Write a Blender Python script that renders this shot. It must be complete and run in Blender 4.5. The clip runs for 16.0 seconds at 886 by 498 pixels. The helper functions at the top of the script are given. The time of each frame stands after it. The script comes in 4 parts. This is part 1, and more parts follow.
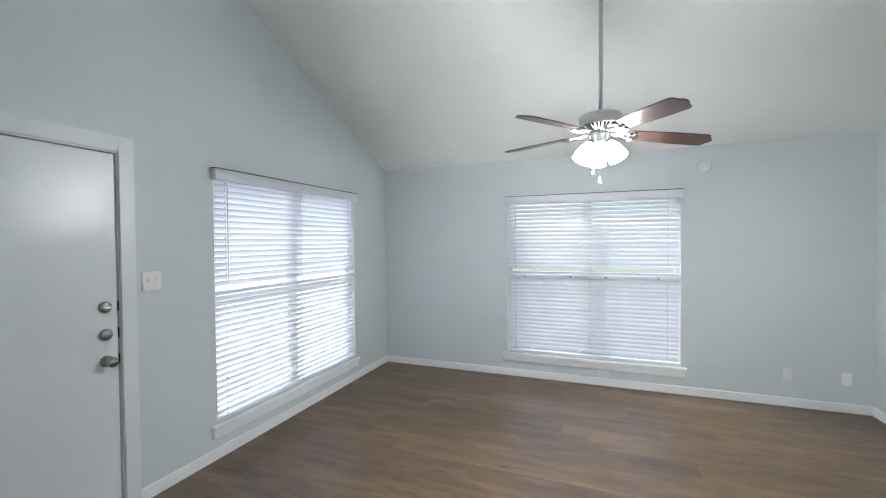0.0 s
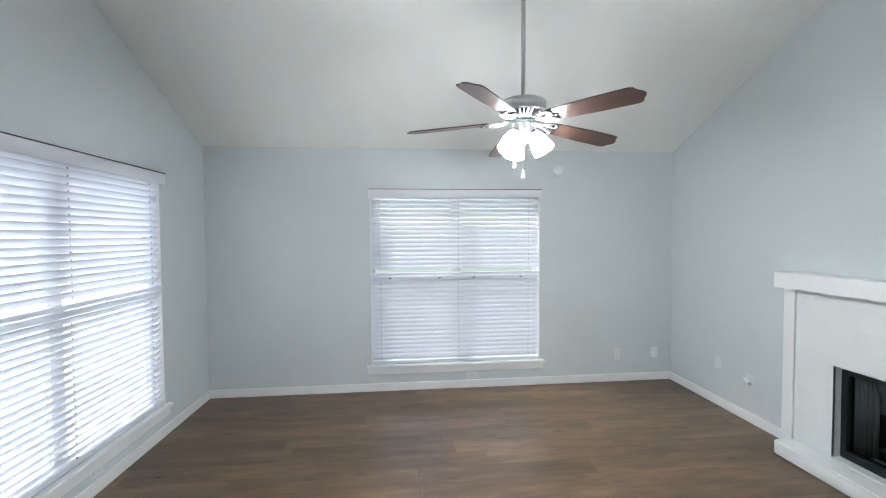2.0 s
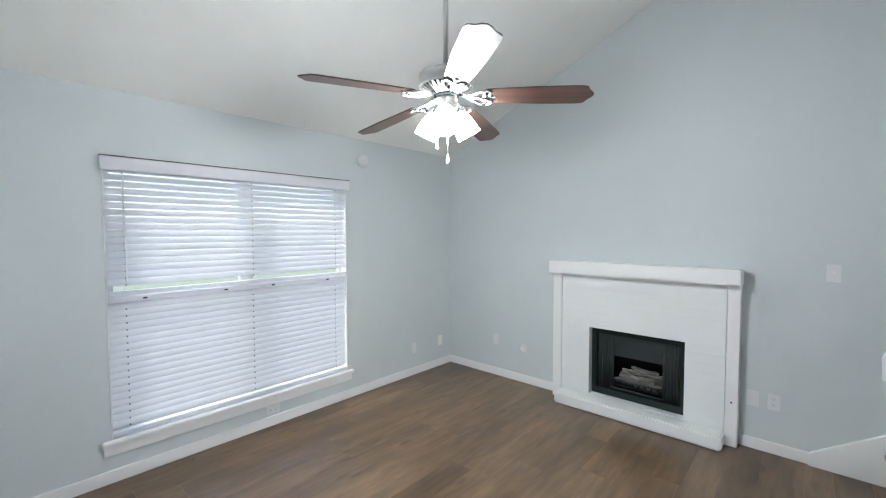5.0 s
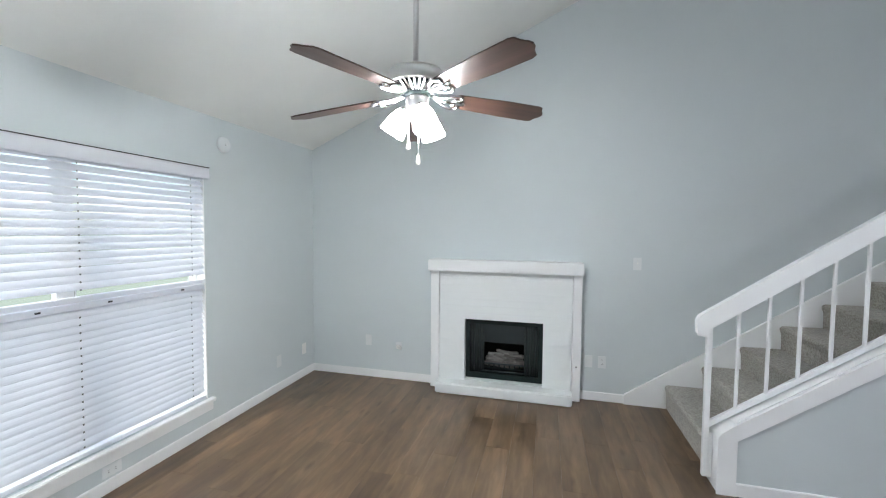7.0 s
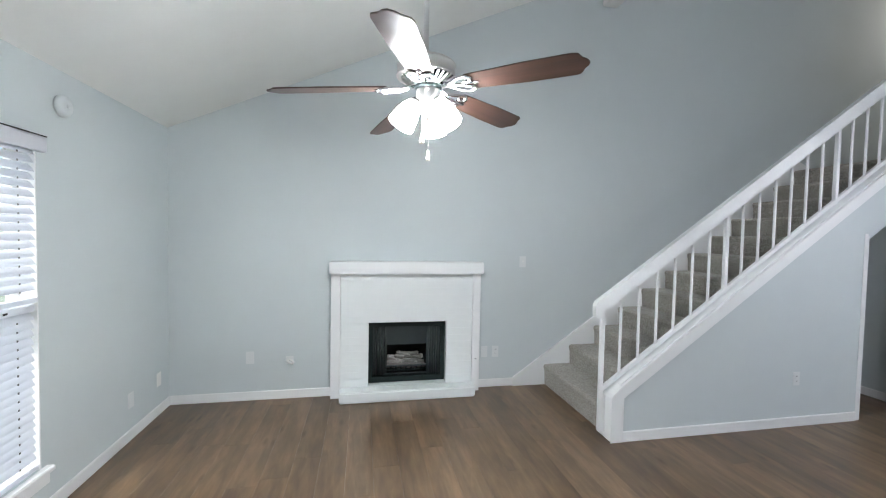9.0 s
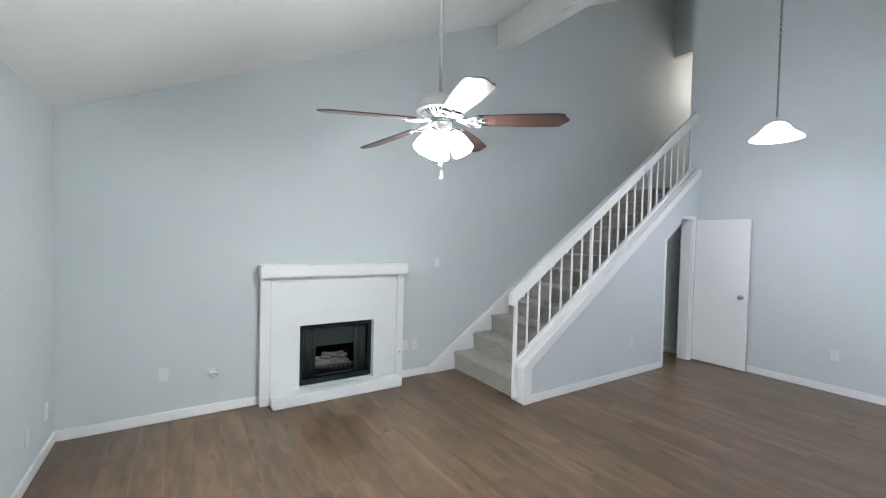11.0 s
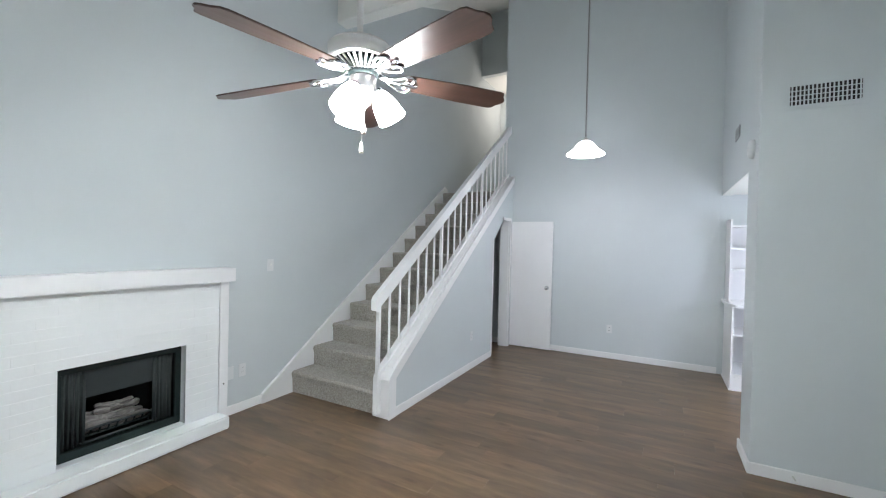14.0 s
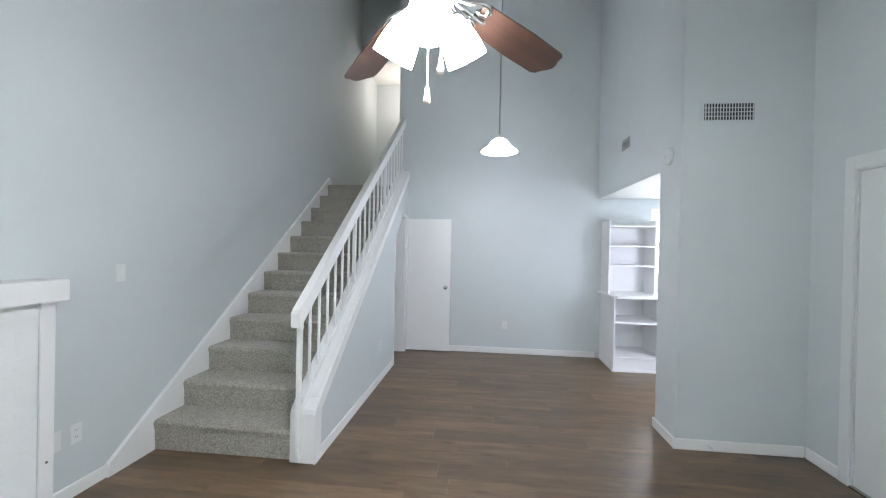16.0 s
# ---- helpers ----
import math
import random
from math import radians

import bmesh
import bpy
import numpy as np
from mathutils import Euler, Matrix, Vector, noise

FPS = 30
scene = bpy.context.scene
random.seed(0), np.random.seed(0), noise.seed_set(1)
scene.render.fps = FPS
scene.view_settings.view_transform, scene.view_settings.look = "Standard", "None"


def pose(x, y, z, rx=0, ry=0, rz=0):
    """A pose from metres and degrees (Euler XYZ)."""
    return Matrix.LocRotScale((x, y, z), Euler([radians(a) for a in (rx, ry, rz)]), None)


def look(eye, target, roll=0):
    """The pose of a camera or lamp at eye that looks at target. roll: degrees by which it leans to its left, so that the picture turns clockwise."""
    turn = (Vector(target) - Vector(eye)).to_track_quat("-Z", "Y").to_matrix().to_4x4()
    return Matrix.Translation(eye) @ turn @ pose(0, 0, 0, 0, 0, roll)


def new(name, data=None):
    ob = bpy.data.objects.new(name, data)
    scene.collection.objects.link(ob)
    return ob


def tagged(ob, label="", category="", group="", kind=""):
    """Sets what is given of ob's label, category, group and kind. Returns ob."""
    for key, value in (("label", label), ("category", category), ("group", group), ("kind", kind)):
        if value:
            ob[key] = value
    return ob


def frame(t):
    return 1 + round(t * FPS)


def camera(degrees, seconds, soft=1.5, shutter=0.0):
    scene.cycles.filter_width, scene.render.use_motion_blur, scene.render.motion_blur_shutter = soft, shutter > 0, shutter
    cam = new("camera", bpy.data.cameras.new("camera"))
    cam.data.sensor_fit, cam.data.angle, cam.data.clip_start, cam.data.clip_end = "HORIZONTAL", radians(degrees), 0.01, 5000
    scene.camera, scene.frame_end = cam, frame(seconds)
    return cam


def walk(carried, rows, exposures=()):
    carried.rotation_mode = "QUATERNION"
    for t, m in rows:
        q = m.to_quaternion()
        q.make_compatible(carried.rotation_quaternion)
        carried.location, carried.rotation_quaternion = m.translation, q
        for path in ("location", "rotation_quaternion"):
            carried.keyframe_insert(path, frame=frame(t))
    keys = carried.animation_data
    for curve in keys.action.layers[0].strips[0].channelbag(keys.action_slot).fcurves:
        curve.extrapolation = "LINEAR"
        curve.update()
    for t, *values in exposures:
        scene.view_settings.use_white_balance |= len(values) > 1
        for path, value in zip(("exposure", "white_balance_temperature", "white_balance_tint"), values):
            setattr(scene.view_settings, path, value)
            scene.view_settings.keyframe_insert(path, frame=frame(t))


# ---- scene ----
cam = camera(95.2, 16.0, soft=1.15)
PATH = [
    (0, (0.286, 0.243, 1.568), (-0.434, 2.108, 1.527), -0.5),
    (0.5, (0.104, 0.254, 1.562), (-0.395, 2.19, 1.52), -0.5),
    (1, (-0.057, 0.35, 1.561), (-0.324, 2.332, 1.512), -0.3),
    (1.5, (-0.203, 0.528, 1.582), (-0.247, 2.527, 1.522), -0.4),
    (2, (-0.36, 0.729, 1.604), (-0.172, 2.719, 1.532), -0.4),
    (2.5, (-0.449, 0.942, 1.6), (-0.035, 2.897, 1.522), -0.3),
    (3, (-0.536, 1.142, 1.592), (0.103, 3.036, 1.516), -0.2),
    (3.5, (-0.661, 1.296, 1.585), (0.2, 3.099, 1.509), -0.1),
    (4, (-0.823, 1.393, 1.586), (0.262, 3.071, 1.504), -0.1),
    (6.5, (-1.454, 2.134, 1.607), (0.406, 2.863, 1.513), 0.2),
    (7, (-1.491, 2.326, 1.613), (0.443, 2.828, 1.515), 0.5),
    (7.5, (-1.494, 2.546, 1.614), (0.485, 2.818, 1.521), 0.6),
    (8, (-1.484, 2.756, 1.594), (0.514, 2.803, 1.509), 0.8),
    (8.5, (-1.489, 2.966, 1.596), (0.502, 2.792, 1.515), 1.0),
    (9, (-1.469, 3.185, 1.592), (0.491, 2.794, 1.515), 1.1),
    (11.3, (-1.550, 4.163, 1.594), (0.080, 3.000, 1.543), 1.5),
    (11.5, (-1.532, 4.218, 1.594), (0.058, 3.006, 1.543), 1.6),
    (12, (-1.449, 4.327, 1.591), (0.05, 3.004, 1.544), 1.6),
    (12.5, (-1.318, 4.38, 1.579), (0.066, 2.937, 1.54), 1.5),
    (13, (-1.167, 4.325, 1.562), (0.086, 2.766, 1.53), 1.4),
    (13.5, (-0.988, 4.232, 1.558), (0.118, 2.566, 1.529), 1.4),
    (14, (-0.776, 4.181, 1.551), (0.17, 2.419, 1.528), 1.4),
    (14.5, (-0.554, 4.102, 1.537), (0.213, 2.255, 1.52), 1.2),
    (15, (-0.326, 4.02, 1.531), (0.259, 2.107, 1.519), 1.2),
    (15.5, (-0.084, 3.97, 1.531), (0.319, 2.011, 1.521), 1.3),
    (16, (0.126, 3.973, 1.528), (0.337, 1.984, 1.517), 1.2),
]
EXPOSURES = [(0.0, 1.45), (4.0, 1.43), (7.5, 1.5), (9.0, 1.56), (12.5, 1.57), (16.0, 1.64)]
walk(cam, [(t, look(eye, target, roll)) for t, eye, target, roll in PATH], EXPOSURES)

# ---- world, sun, large lights ----
world = bpy.data.worlds.new("sky")
scene.world = world
world.use_nodes = True
_wn = world.node_tree.nodes
_sky = _wn.new("ShaderNodeTexSky")
_sky.sky_type = "NISHITA"
_sky.sun_disc = False
_sky.sun_elevation, _sky.sun_rotation = radians(48), radians(300)
world.node_tree.links.new(_sky.outputs[0], _wn["Background"].inputs[0])
_wn["Background"].inputs[1].default_value = 0.12
sun = new("sun", bpy.data.lights.new("sun", "SUN"))
sun.data.energy, sun.data.angle, sun.data.color = 1.2, radians(12), (1, 0.96, 0.9)
sun.matrix_world = look((-20, 12, 24), (0, 0, 0))


def window_daylight(name, m, w, h, watts, color=(0.93, 0.97, 1.0)):
    lamp = new(name, bpy.data.lights.new(name, "AREA"))
    lamp.data.shape, lamp.data.size, lamp.data.size_y = "RECTANGLE", w, h
    lamp.data.energy, lamp.data.color = watts, color
    lamp.matrix_world = m
    return lamp


WEST, EAST, NORTH, SOUTH = -2.30, 2.535, 4.88, -1.965
KITCHEN = -1.44          # plane of the wall over the kitchen opening
JOG = 0.66               # north face of the duct block beside the front door
STAIR = 1.285            # living-room face of the wall under the stairs
WALL = 0.12


def ceil_z(y):
    return 2.475 + 0.45 * (NORTH - y)


window_daylight("daylight_north", look((0.2, NORTH + 0.24, 1.15), (0.2, 0, 1.15)), 2.4, 1.8, 1.6, (0.91, 0.925, 1.0))
window_daylight("daylight_west", look((WEST - 0.24, 3.24, 1.15), (3, 3.24, 1.15)), 2.6, 1.86, 10.8, (0.90, 0.91, 1.0))
window_daylight("daylight_kitchen", look((-2.62, SOUTH - 0.2, 1.65), (-2.62, 3, 1.4)), 0.9, 0.85, 9)
hall = new("hall_lamp", bpy.data.lights.new("hall_lamp", "POINT"))
hall.data.energy, hall.data.color, hall.data.shadow_soft_size = 5.5, (1.0, 0.87, 0.79), 0.4
hall.location = (1.9, -4.1, 4.55)
dining = new("pendant_bulb", bpy.data.lights.new("pendant_bulb", "POINT"))
dining.data.energy, dining.data.color, dining.data.shadow_soft_size = 6.5, (0.92, 0.89, 1.0), 0.1
dining.location = (0.0, -0.62, 2.63)
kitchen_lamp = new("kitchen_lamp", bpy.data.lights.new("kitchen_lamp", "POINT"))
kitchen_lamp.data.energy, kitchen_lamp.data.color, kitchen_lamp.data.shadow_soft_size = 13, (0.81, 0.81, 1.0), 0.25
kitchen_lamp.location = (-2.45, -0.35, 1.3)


# ---- materials ----
def mat(name, color, rough=0.6, metal=0.0, vary=0.06, scale=6.0, bump=0.0, bump_scale=120.0, spec=0.5, coarse=1.1, coarse_vary=0.03):
    m = bpy.data.materials.new(name)
    m.use_nodes = True
    nt = m.node_tree
    b = nt.nodes["Principled BSDF"]
    b.inputs["Roughness"].default_value, b.inputs["Metallic"].default_value = rough, metal
    b.inputs["Specular IOR Level"].default_value = spec
    co = nt.nodes.new("ShaderNodeTexCoord")

    def noise_node(s, detail):
        n = nt.nodes.new("ShaderNodeTexNoise")
        n.inputs["Scale"].default_value, n.inputs["Detail"].default_value = s, detail
        nt.links.new(co.outputs["Object"], n.inputs["Vector"])
        return n
    n1, n2 = noise_node(scale, 4), noise_node(coarse, 2)
    add = nt.nodes.new("ShaderNodeMath")
    add.operation = "MULTIPLY_ADD"
    add.inputs[1].default_value, add.inputs[2].default_value = vary * 2, 1 - vary
    nt.links.new(n1.outputs["Fac"], add.inputs[0])
    add2 = nt.nodes.new("ShaderNodeMath")
    add2.operation = "MULTIPLY_ADD"
    add2.inputs[1].default_value = coarse_vary * 2
    nt.links.new(n2.outputs["Fac"], add2.inputs[0])
    nt.links.new(add.outputs[0], add2.inputs[2])
    mul = nt.nodes.new("ShaderNodeVectorMath")
    mul.operation = "SCALE"
    mul.inputs[0].default_value = color
    nt.links.new(add2.outputs[0], mul.inputs["Scale"])
    nt.links.new(mul.outputs[0], b.inputs["Base Color"])
    if bump:
        n3 = noise_node(bump_scale, 3)
        bp = nt.nodes.new("ShaderNodeBump")
        bp.inputs["Strength"].default_value, bp.inputs["Distance"].default_value = bump, 0.004
        nt.links.new(n3.outputs["Fac"], bp.inputs["Height"])
        nt.links.new(bp.outputs[0], b.inputs["Normal"])
    return m


def wood(name, ramp, stretch, rough, axis=0, per_object=0.3, bump=0.12, knots=False):
    """Grain along one axis, with lighter and darker boards by each object's random number."""
    m = bpy.data.materials.new(name)
    m.use_nodes = True
    nt = m.node_tree
    b = nt.nodes["Principled BSDF"]
    co, info = nt.nodes.new("ShaderNodeTexCoord"), nt.nodes.new("ShaderNodeObjectInfo")
    shift = nt.nodes.new("ShaderNodeVectorMath")
    shift.operation = "MULTIPLY_ADD"
    shift.inputs[1].default_value = (37.0, 19.0, 11.0)
    nt.links.new(info.outputs["Random"], shift.inputs[0])
    nt.links.new(co.outputs["Object"], shift.inputs[2])
    mp = nt.nodes.new("ShaderNodeMapping")
    mp.inputs["Scale"].default_value = [1.0 if k == axis else stretch for k in range(3)]
    nt.links.new(shift.outputs[0], mp.inputs["Vector"])
    fine = nt.nodes.new("ShaderNodeTexNoise")
    fine.inputs["Scale"].default_value, fine.inputs["Detail"].default_value, fine.inputs["Roughness"].default_value = 3.2, 8, 0.62
    fine.inputs["Distortion"].default_value = 0.6
    nt.links.new(mp.outputs[0], fine.inputs["Vector"])
    broad = nt.nodes.new("ShaderNodeTexNoise")
    broad.inputs["Scale"].default_value, broad.inputs["Detail"].default_value = 0.9, 2
    nt.links.new(mp.outputs[0], broad.inputs["Vector"])
    mix = nt.nodes.new("ShaderNodeMath")
    mix.operation = "MULTIPLY_ADD"
    mix.inputs[1].default_value = 0.5
    nt.links.new(broad.outputs["Fac"], mix.inputs[0])
    half = nt.nodes.new("ShaderNodeMath")
    half.operation = "MULTIPLY"
    half.inputs[1].default_value = 0.5
    nt.links.new(fine.outputs["Fac"], half.inputs[0])
    nt.links.new(half.outputs[0], mix.inputs[2])
    cr = nt.nodes.new("ShaderNodeValToRGB")
    cr.color_ramp.elements[0].position, cr.color_ramp.elements[0].color = 0.36, (*ramp[0], 1)
    cr.color_ramp.elements[1].position, cr.color_ramp.elements[1].color = 0.64, (*ramp[2], 1)
    e = cr.color_ramp.elements.new(0.5)
    e.color = (*ramp[1], 1)
    nt.links.new(mix.outputs[0], cr.inputs[0])
    tone = nt.nodes.new("ShaderNodeMath")
    tone.operation = "MULTIPLY_ADD"
    tone.inputs[1].default_value, tone.inputs[2].default_value = per_object, 1 - per_object / 2
    nt.links.new(info.outputs["Random"], tone.inputs[0])
    sc = nt.nodes.new("ShaderNodeVectorMath")
    sc.operation = "SCALE"
    nt.links.new(cr.outputs[0], sc.inputs[0])
    nt.links.new(tone.outputs[0], sc.inputs["Scale"])
    base = sc.outputs[0]
    if knots:
        # dark oval knots with soft rims, and broad warm and grey patches
        kmap = nt.nodes.new("ShaderNodeMapping")
        kmap.inputs["Scale"].default_value = (2.6, 8.0, 8.0)
        nt.links.new(shift.outputs[0], kmap.inputs["Vector"])
        vor = nt.nodes.new("ShaderNodeTexVoronoi")
        vor.inputs["Scale"].default_value = 1.0
        nt.links.new(kmap.outputs[0], vor.inputs["Vector"])
        kr = nt.nodes.new("ShaderNodeValToRGB")
        kr.color_ramp.elements[0].position, kr.color_ramp.elements[0].color = 0.03, (0.55, 0.5, 0.46, 1)
        kr.color_ramp.elements[1].position, kr.color_ramp.elements[1].color = 0.2, (1, 1, 1, 1)
        nt.links.new(vor.outputs["Distance"], kr.inputs[0])
        patch = nt.nodes.new("ShaderNodeTexNoise")
        patch.inputs["Scale"].default_value, patch.inputs["Detail"].default_value = 1.3, 3
        nt.links.new(kmap.outputs[0], patch.inputs["Vector"])
        pr = nt.nodes.new("ShaderNodeValToRGB")
        pr.color_ramp.elements[0].position, pr.color_ramp.elements[0].color = 0.35, (0.85, 0.85, 0.87, 1)
        pr.color_ramp.elements[1].position, pr.color_ramp.elements[1].color = 0.65, (1.15, 1.12, 1.07, 1)
        nt.links.new(patch.outputs["Fac"], pr.inputs[0])
        for ramp_node in (kr, pr):
            mm = nt.nodes.new("ShaderNodeVectorMath")
            mm.operation = "MULTIPLY"
            nt.links.new(base, mm.inputs[0])
            nt.links.new(ramp_node.outputs[0], mm.inputs[1])
            base = mm.outputs[0]
    nt.links.new(base, b.inputs["Base Color"])
    rr = nt.nodes.new("ShaderNodeMath")
    rr.operation = "MULTIPLY_ADD"
    rr.inputs[1].default_value, rr.inputs[2].default_value = 0.2, rough - 0.1
    nt.links.new(fine.outputs["Fac"], rr.inputs[0])
    nt.links.new(rr.outputs[0], b.inputs["Roughness"])
    bp = nt.nodes.new("ShaderNodeBump")
    bp.inputs["Strength"].default_value, bp.inputs["Distance"].default_value = bump, 0.002
    nt.links.new(fine.outputs["Fac"], bp.inputs["Height"])
    nt.links.new(bp.outputs[0], b.inputs["Normal"])
    return m


def glow(name, color, strength):
    m = bpy.data.materials.new(name)
    m.use_nodes = True
    b = m.node_tree.nodes["Principled BSDF"]
    b.inputs["Base Color"].default_value = (0.85, 0.85, 0.83, 1)
    b.inputs["Emission Color"].default_value = (*color, 1)
    b.inputs["Emission Strength"].default_value = strength
    return m


def carpet_mat():
    m = mat("carpet", (0.34, 0.322, 0.286), rough=0.95, vary=0.9, scale=75, bump=1.0, bump_scale=80, spec=0.1, coarse=9, coarse_vary=0.08)
    m.node_tree.nodes["Principled BSDF"].inputs["Sheen Weight"].default_value = 0.2
    return m


def slat_mat():
    m = mat("blind_white", (0.77, 0.775, 0.80), rough=0.45, vary=0.02)
    nt = m.node_tree
    b = nt.nodes["Principled BSDF"]
    tr = nt.nodes.new("ShaderNodeBsdfTranslucent")
    tr.inputs[0].default_value = (0.85, 0.9, 0.98, 1)
    mx = nt.nodes.new("ShaderNodeMixShader")
    mx.inputs[0].default_value = 0.3
    nt.links.new(b.outputs[0], mx.inputs[1])
    nt.links.new(tr.outputs[0], mx.inputs[2])
    nt.links.new(mx.outputs[0], nt.nodes["Material Output"].inputs[0])
    return m


def glass_mat():
    m = bpy.data.materials.new("glass")
    m.use_nodes = True
    b = m.node_tree.nodes["Principled BSDF"]
    b.inputs["Base Color"].default_value = (0.95, 0.98, 0.97, 1)
    b.inputs["Roughness"].default_value, b.inputs["Transmission Weight"].default_value = 0.02, 1.0
    b.inputs["IOR"].default_value = 1.1
    return m


M_WALL = mat("wall_paint", (0.592, 0.641, 0.651), rough=0.65, vary=0.02, scale=3, bump=0.12, bump_scale=260, spec=0.3)
M_CEIL = mat("ceiling_paint", (0.82, 0.832, 0.805), rough=0.8, vary=0.03, scale=4, bump=0.3, bump_scale=120, spec=0.2)
M_TRIM = mat("trim_paint", (0.82, 0.83, 0.83), rough=0.35, vary=0.012, scale=9, bump=0.05, bump_scale=60)
M_DOOR = mat("door_paint", (0.70, 0.735, 0.735), rough=0.3, vary=0.025, scale=4, bump=0.08, bump_scale=90)
M_BRICK = mat("painted_brick", (0.795, 0.825, 0.82), rough=0.45, vary=0.015, scale=14, bump=0.14, bump_scale=45)
M_PLASTIC = mat("white_plastic", (0.82, 0.82, 0.80), rough=0.3, vary=0.02)
M_DARK = mat("dark_gap", (0.02, 0.02, 0.02), rough=0.7, vary=0.1)
M_NICKEL = mat("brushed_nickel", (0.68, 0.67, 0.65), rough=0.3, metal=1.0, vary=0.05, scale=40)
M_LOCK = mat("worn_satin_nickel", (0.36, 0.355, 0.345), rough=0.26, metal=1.0, vary=0.06, scale=40)
M_FOB = mat("ivory_plastic", (0.5, 0.47, 0.4), rough=0.4, vary=0.05)
M_CHROME = mat("polished_chrome", (0.55, 0.55, 0.56), rough=0.24, metal=1.0, vary=0.03, scale=30)
M_BLACK = mat("black_metal", (0.009, 0.018, 0.017), rough=0.55, metal=0.0, spec=0.3, vary=0.2, scale=25, bump=0.15)
M_SOOT = mat("sooty_firebrick", (0.010, 0.012, 0.012), rough=0.9, vary=0.3, scale=12, bump=0.4, bump_scale=40)
M_MESH = mat("fire_screen_mesh", (0.028, 0.037, 0.036), rough=0.55, metal=0.3, vary=0.3, scale=60, bump=0.5, bump_scale=300)
M_LOG = wood("ceramic_log", ((0.03, 0.028, 0.026), (0.13, 0.122, 0.112), (0.34, 0.33, 0.31)), 7.0, 0.95, 1, 0.3, 0.9)
M_HOOD = mat("grey_hood_steel", (0.032, 0.041, 0.043), rough=0.6, metal=0.2, vary=0.2, scale=6, bump=0.1)
M_CARPET = carpet_mat()
M_SLAT = slat_mat()
M_GLASS = glass_mat()
M_VINYL = mat("window_vinyl", (0.78, 0.79, 0.80), rough=0.4, vary=0.02)
M_FLOOR = wood("plank_floor", ((0.088, 0.056, 0.032), (0.133, 0.086, 0.049), (0.190, 0.128, 0.077)), 7.0, 0.32, 0, 0.26, 0.12, True)
M_BLADE = wood("walnut_blade", ((0.027, 0.0135, 0.0095), (0.048, 0.025, 0.018), (0.074, 0.041, 0.030)), 14.0, 0.36, 0, 0.1, 0.05)
M_SHADE = glow("lit_frosted_glass", (0.92, 0.95, 0.99), 58.0)
M_PENDANT = glow("lit_alabaster_glass", (0.92, 0.925, 1.0), 6.0)
_nt = M_PENDANT.node_tree
_tr, _mx = _nt.nodes.new("ShaderNodeBsdfTranslucent"), _nt.nodes.new("ShaderNodeMixShader")
_tr.inputs[0].default_value = (0.9, 0.93, 0.96, 1)
_mx.inputs[0].default_value = 0.4
_nt.links.new(_nt.nodes["Principled BSDF"].outputs[0], _mx.inputs[1])
_nt.links.new(_tr.outputs[0], _mx.inputs[2])
_nt.links.new(_mx.outputs[0], _nt.nodes["Material Output"].inputs[0])
M_CHAIN = mat("dark_pewter", (0.16, 0.16, 0.155), rough=0.4, metal=0.8, vary=0.05)
M_CORD = mat("grey_cord", (0.55, 0.55, 0.52), rough=0.8, vary=0.1)
M_PLATE = mat("painted_plate", (0.70, 0.725, 0.73), rough=0.4, vary=0.02)
M_VENT = mat("grey_vent", (0.3, 0.32, 0.33), rough=0.5, vary=0.05)
M_DETECT = mat("painted_plastic", (0.66, 0.695, 0.70), rough=0.45, vary=0.02)
M_GRASS = mat("lawn", (0.16, 0.2, 0.1), rough=0.9, vary=0.35, scale=30, bump=0.6, bump_scale=80)


# ---- mesh helpers ----
def box(bm, x0, x1, y0, y1, z0, z1):
    v = [bm.verts.new((x, y, z)) for z in (z0, z1) for x, y in ((x0, y0), (x1, y0), (x1, y1), (x0, y1))]
    for q in ((3, 2, 1, 0), (4, 5, 6, 7), (0, 1, 5, 4), (1, 2, 6, 5), (2, 3, 7, 6), (3, 0, 4, 7)):
        bm.faces.new([v[k] for k in q])
    return v


def prism(bm, pts, axis, a, b):
    """Polygon pts in the other two axes, in order, pulled along axis from a to b."""
    def at(p, q):
        return {"x": (q, p[0], p[1]), "y": (p[0], q, p[1]), "z": (p[0], p[1], q)}[axis]
    lo, hi = [bm.verts.new(at(p, a)) for p in pts], [bm.verts.new(at(p, b)) for p in pts]
    bm.faces.new(lo)
    bm.faces.new(hi)
    n = len(pts)
    for k in range(n):
        bm.faces.new((lo[k], lo[(k + 1) % n], hi[(k + 1) % n], hi[k]))


def lathe(bm, profile, seg=20, m=Matrix()):
    rings = []
    for r, z in profile:
        if r < 1e-5:
            rings.append([bm.verts.new(m @ Vector((0, 0, z)))])
        else:
            rings.append([bm.verts.new(m @ Vector((r * math.cos(2 * math.pi * k / seg), r * math.sin(2 * math.pi * k / seg), z))) for k in range(seg)])
    for a, b in zip(rings, rings[1:]):
        for k in range(seg):
            q = [a[k % len(a)], a[(k + 1) % len(a)], b[(k + 1) % len(b)], b[k % len(b)]]
            q = list(dict.fromkeys(q))
            if len(q) > 2:
                bm.faces.new(q)
    for ring in (rings[0], rings[-1]):
        if len(ring) > 2:
            bm.faces.new(ring)


